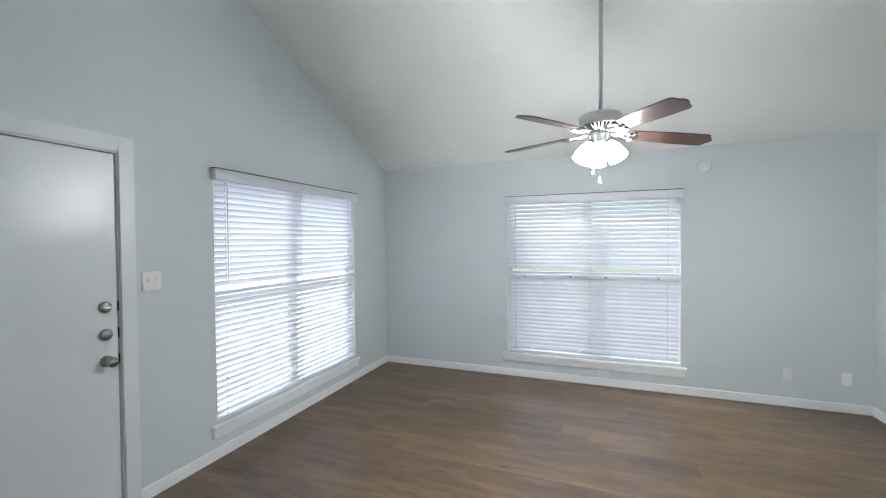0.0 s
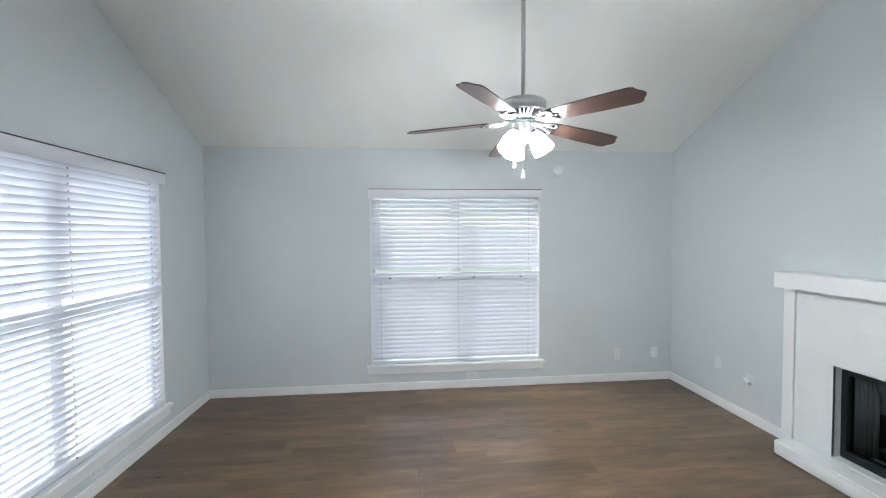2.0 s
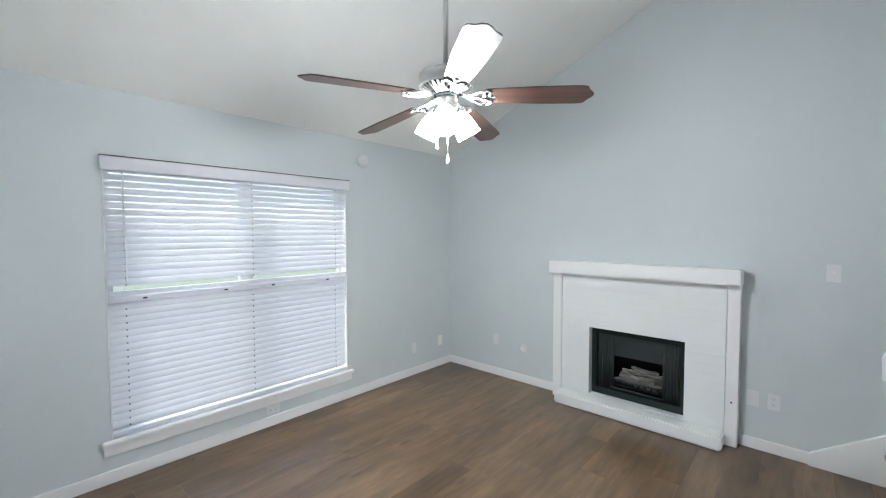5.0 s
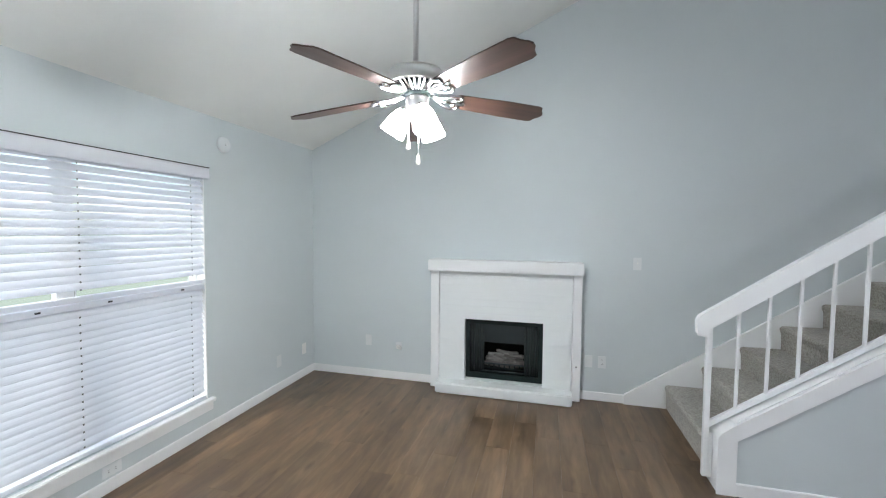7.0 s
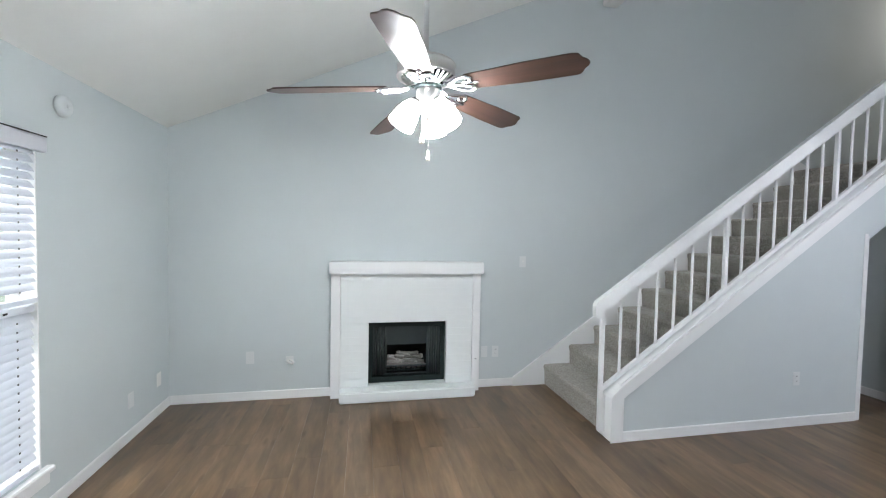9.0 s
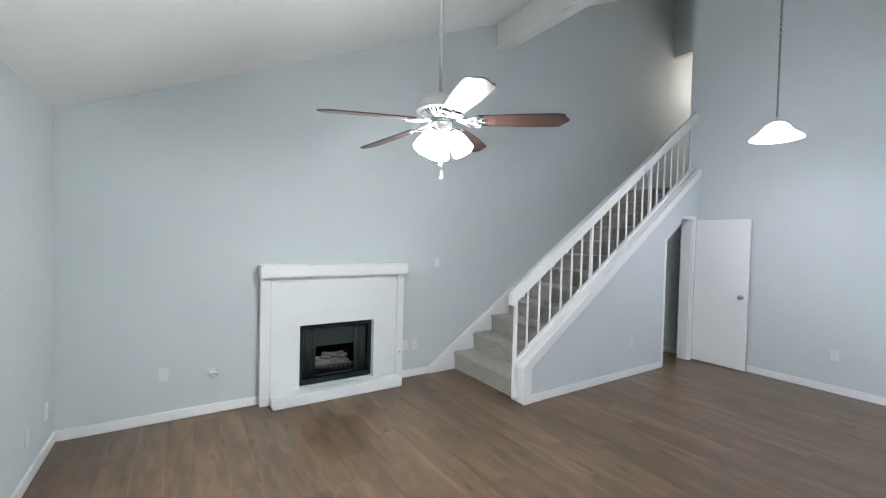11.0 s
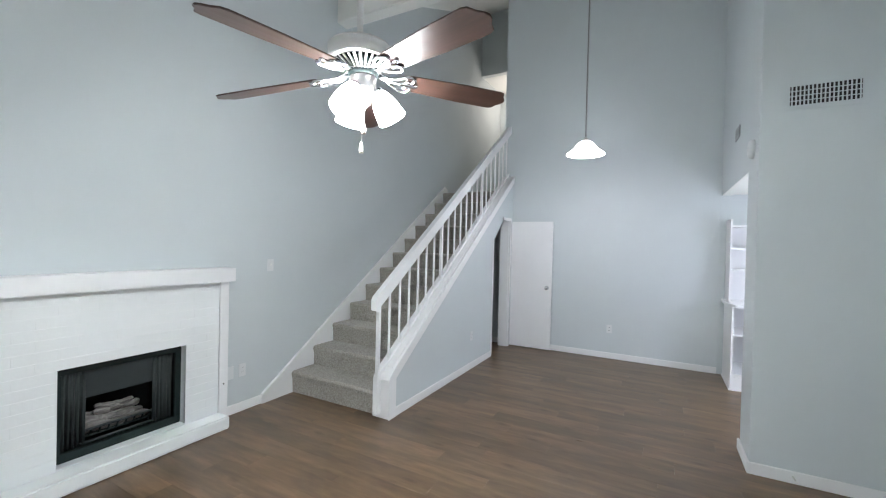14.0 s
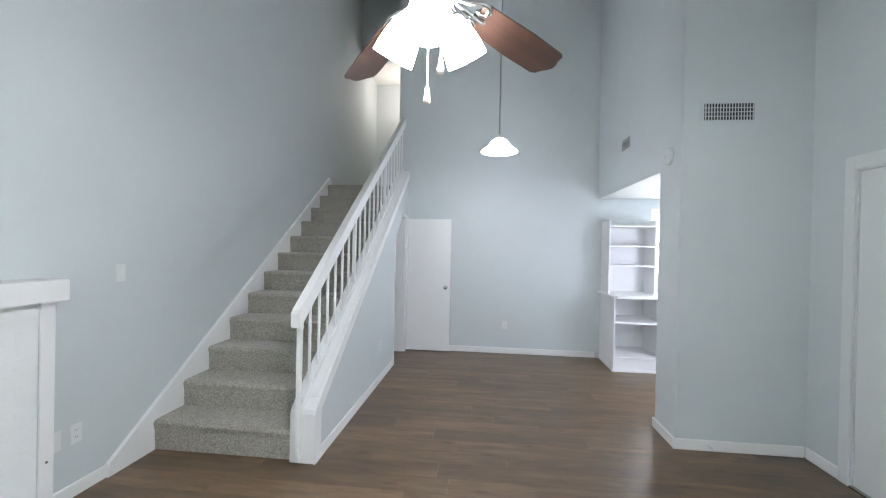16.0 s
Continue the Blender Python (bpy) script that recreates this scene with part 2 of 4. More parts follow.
def tube(bm, pts, r, seg=8):
    pts = [Vector(p) for p in pts]
    rings = []
    for k, p in enumerate(pts):
        d = (pts[min(k + 1, len(pts) - 1)] - pts[max(k - 1, 0)]).normalized()
        q = d.to_track_quat("Z", "Y")
        rings.append([bm.verts.new(p + q @ Vector((r * math.cos(2 * math.pi * j / seg), r * math.sin(2 * math.pi * j / seg), 0))) for j in range(seg)])
    for a, b in zip(rings, rings[1:]):
        for j in range(seg):
            bm.faces.new((a[j], a[(j + 1) % seg], b[(j + 1) % seg], b[j]))
    bm.faces.new(rings[0])
    bm.faces.new(rings[-1])


def finish(name, bm, material, bevel=0.0, smooth=False, segments=2):
    if bevel:
        bmesh.ops.remove_doubles(bm, verts=bm.verts, dist=1e-5)
        edges = [e for e in bm.edges if len(e.link_faces) == 2 and e.calc_face_angle(0) > 0.5]
        bmesh.ops.bevel(bm, geom=edges, offset=bevel, segments=segments, affect="EDGES", clamp_overlap=True)
    bmesh.ops.recalc_face_normals(bm, faces=bm.faces)
    me = bpy.data.meshes.new(name)
    bm.to_mesh(me)
    bm.free()
    me.materials.append(material)
    if smooth:
        me.polygons.foreach_set("use_smooth", [True] * len(me.polygons))
    return me


def origin_of(ob):
    v = Vector()
    while ob is not None:
        v += ob.location
        ob = ob.parent
    return v


def part(name, bm, material, parent, label="", bevel=0.0, smooth=False, local=False):
    if not local:
        bmesh.ops.translate(bm, verts=bm.verts, vec=-origin_of(parent))
    ob = new(name, finish(name, bm, material, bevel, smooth))
    ob.parent = parent
    return tagged(ob, label)


def empty(name, at, label, category, group="", kind=""):
    ob = new(name)
    ob.location = at
    ob.empty_display_size = 0.1
    return tagged(ob, label, category, group, kind)


def whole(name, bm, material, label, category, group="", kind="", bevel=0.0, smooth=False):
    return tagged(new(name, finish(name, bm, material, bevel, smooth)), label, category, group, kind)


def boxes(*b):
    bm = bmesh.new()
    for q in b:
        box(bm, *q)
    return bm


def structure(name, bm, material, label="", bevel=0.0):
    return whole(name, bm, material, label or name.replace("_", " "), name.split("_")[0], kind="structure", bevel=bevel)


# ---- walls, ceiling, beam ----
# window and door openings
NWIN = (-0.708, 1.055, 0.274, 2.035)      # x0, x1, z0, z1 in the north wall
WWIN = (2.36, 4.15, 0.25, 2.075)       # y0, y1, z0, z1 in the west wall
DOOR = (1.03, 1.752, 2.098)           # y0, y1, top of the front door opening

T = WALL
bm = boxes((WEST - T, NWIN[0], NORTH, NORTH + T, 0, 2.6), (NWIN[1], EAST + T, NORTH, NORTH + T, 0, 2.6),
           (NWIN[0], NWIN[1], NORTH, NORTH + T, 0, NWIN[2]), (NWIN[0], NWIN[1], NORTH, NORTH + T, NWIN[3], 2.6))
structure("wall_north", bm, M_WALL, "light grey painted wall with a wide window")

bm = boxes((WEST - T, WEST, JOG, DOOR[0], 0, 2.4), (WEST - T, WEST, DOOR[0], DOOR[1], DOOR[2], 2.4), (WEST - T, WEST, DOOR[1], WWIN[0], 0, 2.4),
           (WEST - T, WEST, WWIN[1], NORTH, 0, 2.4), (WEST - T, WEST, WWIN[0], WWIN[1], 0, WWIN[2]), (WEST - T, WEST, WWIN[0], WWIN[1], WWIN[3], 2.4))
prism(bm, [(NORTH, 2.4), (NORTH, ceil_z(NORTH) + 0.03), (JOG, ceil_z(JOG) + 0.03), (JOG, 2.4)], "x", WEST - T, WEST)
structure("wall_west", bm, M_WALL, "light grey gable wall with front door and window")

FB = (2.355, 3.115, 0.108, 0.717)        # firebox y0, y1, z0, z1
bm = boxes((EAST, EAST + T, -4.72, FB[0], 0, 2.4), (EAST, EAST + T, FB[1], NORTH, 0, 2.4), (EAST, EAST + T, FB[0], FB[1], 0, FB[2] - 0.02), (EAST, EAST + T, FB[0], FB[1], FB[3] + 0.02, 2.4))
prism(bm, [(NORTH, 2.4), (NORTH, ceil_z(NORTH) + 0.03), (-4.72, ceil_z(-4.72) + 0.03), (-4.72, 2.4)], "x", EAST, EAST + T)
structure("wall_east", bm, M_WALL, "tall light grey gable wall behind fireplace and stairs")

bm = bmesh.new()
prism(bm, [(KITCHEN, 0), (1.45, 0), (1.45, ceil_z(SOUTH) + 0.02), (KITCHEN, ceil_z(SOUTH) + 0.02)], "y", SOUTH - T, SOUTH)
structure("wall_south", bm, M_WALL, "tall light grey end wall of the dining area")

bm = boxes((1.45, EAST, SOUTH - T, SOUTH, 0, 2.0))
structure("wall_closet", bm, M_WALL, "grey wall inside the closet under the stairs")

bm = bmesh.new()
prism(bm, [(JOG, 0), (JOG, ceil_z(JOG) + 0.03), (0.28, ceil_z(0.28) + 0.03), (0.28, 0)], "x", WEST - T, -1.365)
structure("wall_block", bm, M_WALL, "light grey duct block between entry and kitchen", bevel=0.006)

bm = bmesh.new()
prism(bm, [(0.28, 2.25), (0.28, ceil_z(0.28) + 0.03), (SOUTH, ceil_z(SOUTH) + 0.03), (SOUTH, 2.25)], "x", KITCHEN - T, KITCHEN)
structure("wall_over_kitchen", bm, M_WALL, "light grey wall over the kitchen opening")

bm = bmesh.new()
prism(bm, [(NORTH + T, ceil_z(NORTH + T)), (-4.72, ceil_z(-4.72)), (-4.72, ceil_z(-4.72) + 0.12), (NORTH + T, ceil_z(NORTH + T) + 0.12)], "x", WEST - T, EAST + T)
structure("ceiling", bm, M_CEIL, "sloped off-white vaulted ceiling with light texture")

bm = boxes((KITCHEN, EAST, 0.53, 0.70, 4.04, ceil_z(0.53)))
structure("beam", bm, M_CEIL, "off-white boxed beam under the vaulted ceiling", bevel=0.01)

# upstairs hall
bm = boxes((1.33, 1.45, -4.6, SOUTH - T, 2.2, 6.4))
structure("wall_hall_west", bm, M_WALL)
structure("wall_hall_back", boxes((1.33, EAST, -4.72, -4.6, 2.2, 6.5)), M_WALL)
structure("wall_hall_header", boxes((1.45, EAST, -3.6, -3.48, 5.0, 6.4)), M_WALL)
structure("ceiling_hall", boxes((1.45, EAST, -4.6, -3.6, 5.0, 5.07)), M_CEIL)

# kitchen shell
KW = (-2.98, -2.22, 1.22, 2.06)
bm = boxes((-3.6, KW[0], SOUTH - T, SOUTH, 0, 2.36), (KW[1], KITCHEN - 0.001, SOUTH - T, SOUTH, 0, 2.36), (KW[0], KW[1], SOUTH - T, SOUTH, 0, KW[2]), (KW[0], KW[1], SOUTH - T, SOUTH, KW[3], 2.36))
structure("wall_kitchen_south", bm, M_WALL)
structure("wall_kitchen_west", boxes((-3.72, -3.6, SOUTH - T, 0.28, 0, 2.36)), M_WALL)
structure("wall_kitchen_north", boxes((-3.6, WEST - T, 0.28, 0.40, 0, 2.36)), M_WALL)
structure("ceiling_kitchen", boxes((-3.6, KITCHEN - T, SOUTH, 0.28, 2.255, 2.36), (KITCHEN - T, KITCHEN - 0.002, SOUTH, 0.28, 2.247, 2.25)), M_CEIL)

# wall under the stairs with the closet opening
def stair_line(y):
    return 0.699 * (1.26 - y)


y_end, y_jamb0, y_jamb1, top = 1.27, -1.165, -1.80, 1.93
bm = bmesh.new()
prism(bm, [(y_end, 0), (y_end, 0.29), (y_jamb0, stair_line(y_jamb0) + 0.29), (y_jamb0, 0)], "x", STAIR, 1.42)
prism(bm, [(y_jamb0, 1.63), (y_jamb0, stair_line(y_jamb0) + 0.29), (y_jamb1, stair_line(y_jamb1) + 0.29), (y_jamb1, top), (-1.55, top)], "x", STAIR, 1.42)
prism(bm, [(y_jamb1, 0), (y_jamb1, stair_line(y_jamb1) + 0.29), (SOUTH, stair_line(SOUTH) + 0.29), (SOUTH, 0)], "x", STAIR, 1.29)
structure("wall_stair", bm, M_WALL, "light grey triangular wall under the stairs")

# ---- floor ----
floor = structure("floor", boxes((-3.72, EAST + T, -2.1, 0.4, -0.12, -0.012), (WEST - T, EAST + T, 0.4, NORTH + T, -0.12, -0.012)), M_FLOOR, "brown wood-look plank floor with soft sheen")


# ---- trim ----
def baseboard(name, x0, x1, y0, y1, h=0.082):
    return structure(name, boxes((x0, x1, y0, y1, 0, h)), M_TRIM, "white painted baseboard", bevel=0.004)


B = 0.016
baseboard("baseboard_north", WEST, EAST, NORTH - B, NORTH)
baseboard("baseboard_west", WEST, WEST + B, 1.81, NORTH - B)
baseboard("baseboard_west_short", WEST, WEST + B, JOG + B, 0.97)
baseboard("baseboard_east_north", EAST - B, EAST, 3.47, NORTH - B)
baseboard("baseboard_east_south", EAST - B, EAST, 1.60, 2.0)
baseboard("baseboard_block", WEST + B, -1.365 + B, JOG, JOG + B)
baseboard("baseboard_block_end", -1.365, -1.365 + B, 0.28 - B, JOG)
baseboard("baseboard_south", KITCHEN, 1.19, SOUTH, SOUTH + B)
baseboard("baseboard_stair", STAIR - B, STAIR, -1.123, 1.195)
baseboard("baseboard_closet", 1.455, EAST, SOUTH, SOUTH + B)

# ---- staircase ----
RUN, RISE, NOSE0 = 0.2865, 0.2003, 1.275
stairs = empty("staircase", (1.96, 1.25, 0), "straight staircase covered in speckled beige-grey carpet", "staircase")


def step_profile(y, z0, z1, back):
    """Side outline of a carpeted step with a rounded nosing."""
    r = 0.028
    arc = [(y - r + r * math.cos(a), z1 - r + r * math.sin(a)) for a in [math.pi / 2 * k / 4 for k in range(5)]]
    return [(y - 0.018, z0), (y - 0.012, z1 - 0.07), *arc, (back, z1), (back, z0)]


for k in range(12):
    y, z = NOSE0 - RUN * k, RISE * (k + 1) + 0.02
    bm = bmesh.new()
    prism(bm, step_profile(y, max(0.0, z - RISE - (0.015 if k == 0 else 0.06)), z, y - RUN - 0.03), "x", 1.46, EAST - 0.033)
    part("step", bm, M_CARPET, stairs)
bm = bmesh.new()
prism(bm, step_profile(NOSE0 - RUN * 11, 2.2, RISE * 12 + 0.018, -4.6), "x", 1.452, EAST - 0.001)
part("landing", bm, M_CARPET, stairs)
bm = bmesh.new()
prism(bm, [(1.62, 0), (1.61, 0.09), (NOSE0 - RUN * 11.3, 0.09 + 0.684 * (1.61 - NOSE0 + RUN * 11.3)), (NOSE0 - RUN * 11.6, RISE * 12 + 0.09), (NOSE0 - RUN * 11.6, RISE * 12 - 0.25), (1.1, 0)], "x", EAST - 0.03, EAST - 0.0015)
part("skirt_board", bm, M_TRIM, stairs, "white sloped skirt board")
bm = bmesh.new()
prism(bm, [(0.9, 0.03), (-1.95, 1.99), (-1.95, 2.04), (0.9, 0.08)], "x", 1.425, EAST - 0.035)
part("soffit", bm, M_WALL, stairs)

# sloped white cap and trim along the stair wall
def slope_board(bm, y0, y1, low, high, x0, x1):
    prism(bm, [(y0, stair_line(y0) + low), (y0, stair_line(y0) + high), (y1, stair_line(y1) + high), (y1, stair_line(y1) + low)], "x", x0, x1)


trim = empty("stair_trim", (1.3, 1.27, 0), "white trim boards on the stair wall", "trim", kind="structure")
bm = bmesh.new()
slope_board(bm, 1.195, SOUTH, 0.296, 0.395, STAIR - 0.012, STAIR + 0.02)
part("fascia", bm, M_TRIM, trim, bevel=0.003)
bm = bmesh.new()
slope_board(bm, 1.2, SOUTH, 0.36, 0.396, STAIR + 0.0205, 1.457)
part("cap", bm, M_TRIM, trim, bevel=0.004)
bm = bmesh.new()
prism(bm, [(1.195, 0), (1.288, 0), (1.288, 0.345), (1.275, 0.372), (1.195, stair_line(1.195) + 0.395)], "x", STAIR - 0.015, 1.459)
part("newel_block", bm, M_TRIM, trim, bevel=0.006)
bm = boxes((1.395, 1.42, 1.289, 1.2905, 0.03, 0.04))
part("screw_plug", bm, M_PLATE, trim)
bm = boxes((STAIR - 0.004, STAIR - 0.001, -1.163, -1.124, 0, 1.66))
part("jamb_trim", bm, M_TRIM, trim, bevel=0.003)
bm = boxes((STAIR - 0.022, STAIR, -1.86, -1.80, 0, top + 0.045), (STAIR - 0.021, STAIR, -1.80, -1.50, top, top + 0.045))
part("closet_casing", bm, M_TRIM, trim, bevel=0.003)
bm = boxes((STAIR, 1.42, y_jamb1, y_jamb1 + 0.018, 0, top), (STAIR, 1.42, y_jamb0 - 0.018, y_jamb0, 0, 1.64))
part("closet_jamb", bm, M_TRIM, trim, bevel=0.002)

rail = empty("stair_railing", (1.33, 1.39, 0), "white painted stair railing with square spindles", "railing")
RX = 1.378
bm = bmesh.new()
prism(bm, [(1.398, 0.965), (1.402, 1.055), (1.384, stair_line(1.384) + 1.172), (SOUTH - 0.05, stair_line(SOUTH - 0.05) + 1.186), (SOUTH - 0.05, stair_line(SOUTH - 0.05) + 1.07), (1.352, stair_line(1.352) + 1.062), (1.349, 0.957)], "x", RX - 0.034, RX + 0.034)
part("handrail", bm, M_TRIM, rail, bevel=0.006)
bm = bmesh.new()
slope_board(bm, 1.311, SOUTH, 0.418, 0.448, RX - 0.017, RX + 0.017)
part("bottom_rail", bm, M_TRIM, rail, bevel=0.003)
for k in range(21):
    y = 1.328 - 0.1595 * k
    post = k % 7 == 0
    h = 0.016 if post else 0.0088
    foot = 0.05 if k == 0 else stair_line(y) + (0.40 if post else 0.44)
    bm = boxes((RX - h, RX + h, y - h, y + h, foot, stair_line(y) + 1.08))
    if k == 0:
        box(bm, RX - 0.016, RX + 0.016, 1.2905, 1.3115, 0.05, 0.34)
    part("post" if post else "spindle", bm, M_TRIM, rail, bevel=0.0025)

# closet door, standing open along the end wall
cd = empty("door_2", (1.25, -1.87, 0), "white flat closet door standing open with round knob", "door", kind="structure")
bm = boxes((0.632, 1.262, -1.90, -1.865, 0.015, 1.928))
slab = part("slab", bm, M_TRIM, cd, bevel=0.003)
bm = bmesh.new()
lathe(bm, [(0.027, 0), (0.027, 0.006), (0.011, 0.012), (0.011, 0.03), (0.024, 0.042), (0.027, 0.055), (0.02, 0.066), (0.0, 0.069)], 18, pose(0.697, -1.865, 0.94, -90))
part("knob", bm, M_CHROME, cd, "round chrome knob", smooth=True)
for z in (0.3, 1.6):
    part("hinge", boxes((1.26, 1.274, -1.865, -1.85, z, z + 0.09)), M_NICKEL, cd)

# ---- front door ----
fd = empty("door_1", (WEST, 1.31, 0), "closed flat pale grey front door with three locks", "door", kind="structure")
y0, y1, zt = DOOR
bm = boxes((WEST - 0.05, WEST - 0.008, y0 + 0.016, y1 - 0.016, 0.012, zt - 0.018))
part("slab", bm, M_DOOR, fd, bevel=0.002)
bm = boxes((WEST - T, WEST - 0.002, y0 + 0.001, y0 + 0.011, 0, zt - 0.002), (WEST - T, WEST - 0.002, y1 - 0.011, y1 - 0.001, 0, zt - 0.002), (WEST - T, WEST - 0.002, y0 + 0.011, y1 - 0.011, zt - 0.012, zt - 0.002))
part("jamb", bm, M_DOOR, fd)
# Dark block fills the opening behind the slab and shows around its edges.
bm = boxes((WEST - T, WEST - 0.055, y0 + 0.012, y1 - 0.012, 0.0, zt - 0.012))
part("door_gap_fill", bm, M_DARK, fd)
bm = boxes((WEST, WEST + 0.018, y0 - 0.072, y0 + 0.004, 0, zt + 0.083), (WEST, WEST + 0.018, y1 - 0.004, y1 + 0.078, 0, zt + 0.083), (WEST, WEST + 0.018, y0 + 0.004, y1 - 0.004, zt - 0.004, zt + 0.083))
part("casing", bm, M_DOOR, fd, bevel=0.003)
part("threshold", boxes((WEST - T, WEST + 0.02, y0 + 0.012, y1 - 0.012, 0.0, 0.012)), M_LOCK, fd, bevel=0.003)
for z in (0.22, 1.0, 1.78):
    bm = bmesh.new()
    tube(bm, [(WEST + 0.004, y0 + 0.012, z), (WEST + 0.004, y0 + 0.012, z + 0.1)], 0.007)
    part("hinge", bm, M_DOOR, fd)
YK = 1.672
bm = bmesh.new()
lathe(bm, [(0.032, 0), (0.032, 0.006), (0.013, 0.014), (0.012, 0.032), (0.026, 0.046), (0.030, 0.062), (0.022, 0.074), (0, 0.077)], 22, pose(WEST - 0.008, YK, 0.905, 0, 90))
part("knob", bm, M_LOCK, fd, "round satin nickel knob", smooth=True)
for z, lab in ((1.055, "plain"), (1.21, "keyed")):
    bm = bmesh.new()
    lathe(bm, [(0.034, 0), (0.034, 0.008), (0.028, 0.018), (0.02, 0.02), (0, 0.021)], 22, pose(WEST - 0.008, YK, z, 0, 90))
    lock = part("deadbolt", bm, M_LOCK, fd, "round satin nickel deadbolt", smooth=True)
    if lab == "keyed":
        part("thumb_turn", boxes((WEST + 0.012, WEST + 0.03, YK - 0.018, YK + 0.018, z - 0.005, z + 0.005)), M_NICKEL, lock, bevel=0.002)
for z in (0.905, 1.055, 1.21):
    part("strike_plate", boxes((WEST - 0.012, WEST - 0.001, y1 - 0.0135, y1 - 0.0112, z - 0.03, z + 0.03)), M_DARK, fd)


# ---- windows and blinds ----
def window(name, w, h, m, label):
    """Two side-by-side single-hung sashes with sill and apron; local x along the wall, y out of the room, z up from the opening's foot."""
    top = empty(name, (0, 0, 0), label, "window", kind="structure")
    top.matrix_basis = m
    f = 0.045
    bm = boxes((0, w, 0.075, 0.115, 0, f), (0, w, 0.075, 0.115, h - f, h), (0, f, 0.075, 0.115, f, h - f), (w - f, w, 0.075, 0.115, f, h - f), (w / 2 - 0.05, w / 2 + 0.05, 0.075, 0.115, f, h - f))
    part("window_frame", bm, M_VINYL, top, bevel=0.003, local=True)
    for x0, x1 in ((f, w / 2 - 0.05), (w / 2 + 0.05, w - f)):
        part("meeting_rail", boxes((x0, x1, 0.08, 0.112, h / 2 - 0.03, h / 2 + 0.02)), M_VINYL, top, bevel=0.003, local=True)
        for z0, z1 in ((f, h / 2 - 0.03), (h / 2 + 0.02, h - f)):
            pane = part("pane", boxes((x0, x1, 0.094, 0.098, z0, z1)), M_GLASS, top, local=True)
            pane.visible_shadow = False
    bm = boxes((0.0005, 0.008, -0.003, 0.074, 0, h), (w - 0.008, w - 0.0005, -0.003, 0.074, 0, h))
    part("jamb_liner", bm, M_TRIM, top, local=True)
    bm = boxes((-0.05, w + 0.05, -0.04, 0.075, -0.032, -0.002))
    part("sill", bm, M_TRIM, top, bevel=0.006, local=True)
    bm = boxes((-0.04, w + 0.04, -0.018, -0.001, -0.098, -0.032))
    part("apron", bm, M_TRIM, top, bevel=0.004, local=True)
    return top


def slat_mesh(length, width, tilt, crown=0.004):
    bm = bmesh.new()
    n, rows = 4, []
    for s in (0, 1):
        for x in (0, length):
            row = []
            for k in range(n + 1):
                u = (k / n - 0.5) * width
                v = crown * (1 - (2 * k / n - 1) ** 2) + (0.0025 if s else 0)
                c, d = math.cos(tilt), math.sin(tilt)
                row.append(bm.verts.new((x, u * c - v * d, u * d + v * c)))
            rows.append(row)
    a, b, c2, d2 = rows
    for k in range(n):
        bm.faces.new((a[k], a[k + 1], b[k + 1], b[k]))
        bm.faces.new((c2[k], c2[k + 1], d2[k + 1], d2[k]))
    for e, g in ((a, c2), (b, d2)):
        for k in range(n):
            bm.faces.new((e[k], e[k + 1], g[k + 1], g[k]))
    for k in (0, n):
        bm.faces.new((a[k], b[k], d2[k], c2[k]))
    return finish("slat", bm, M_SLAT)


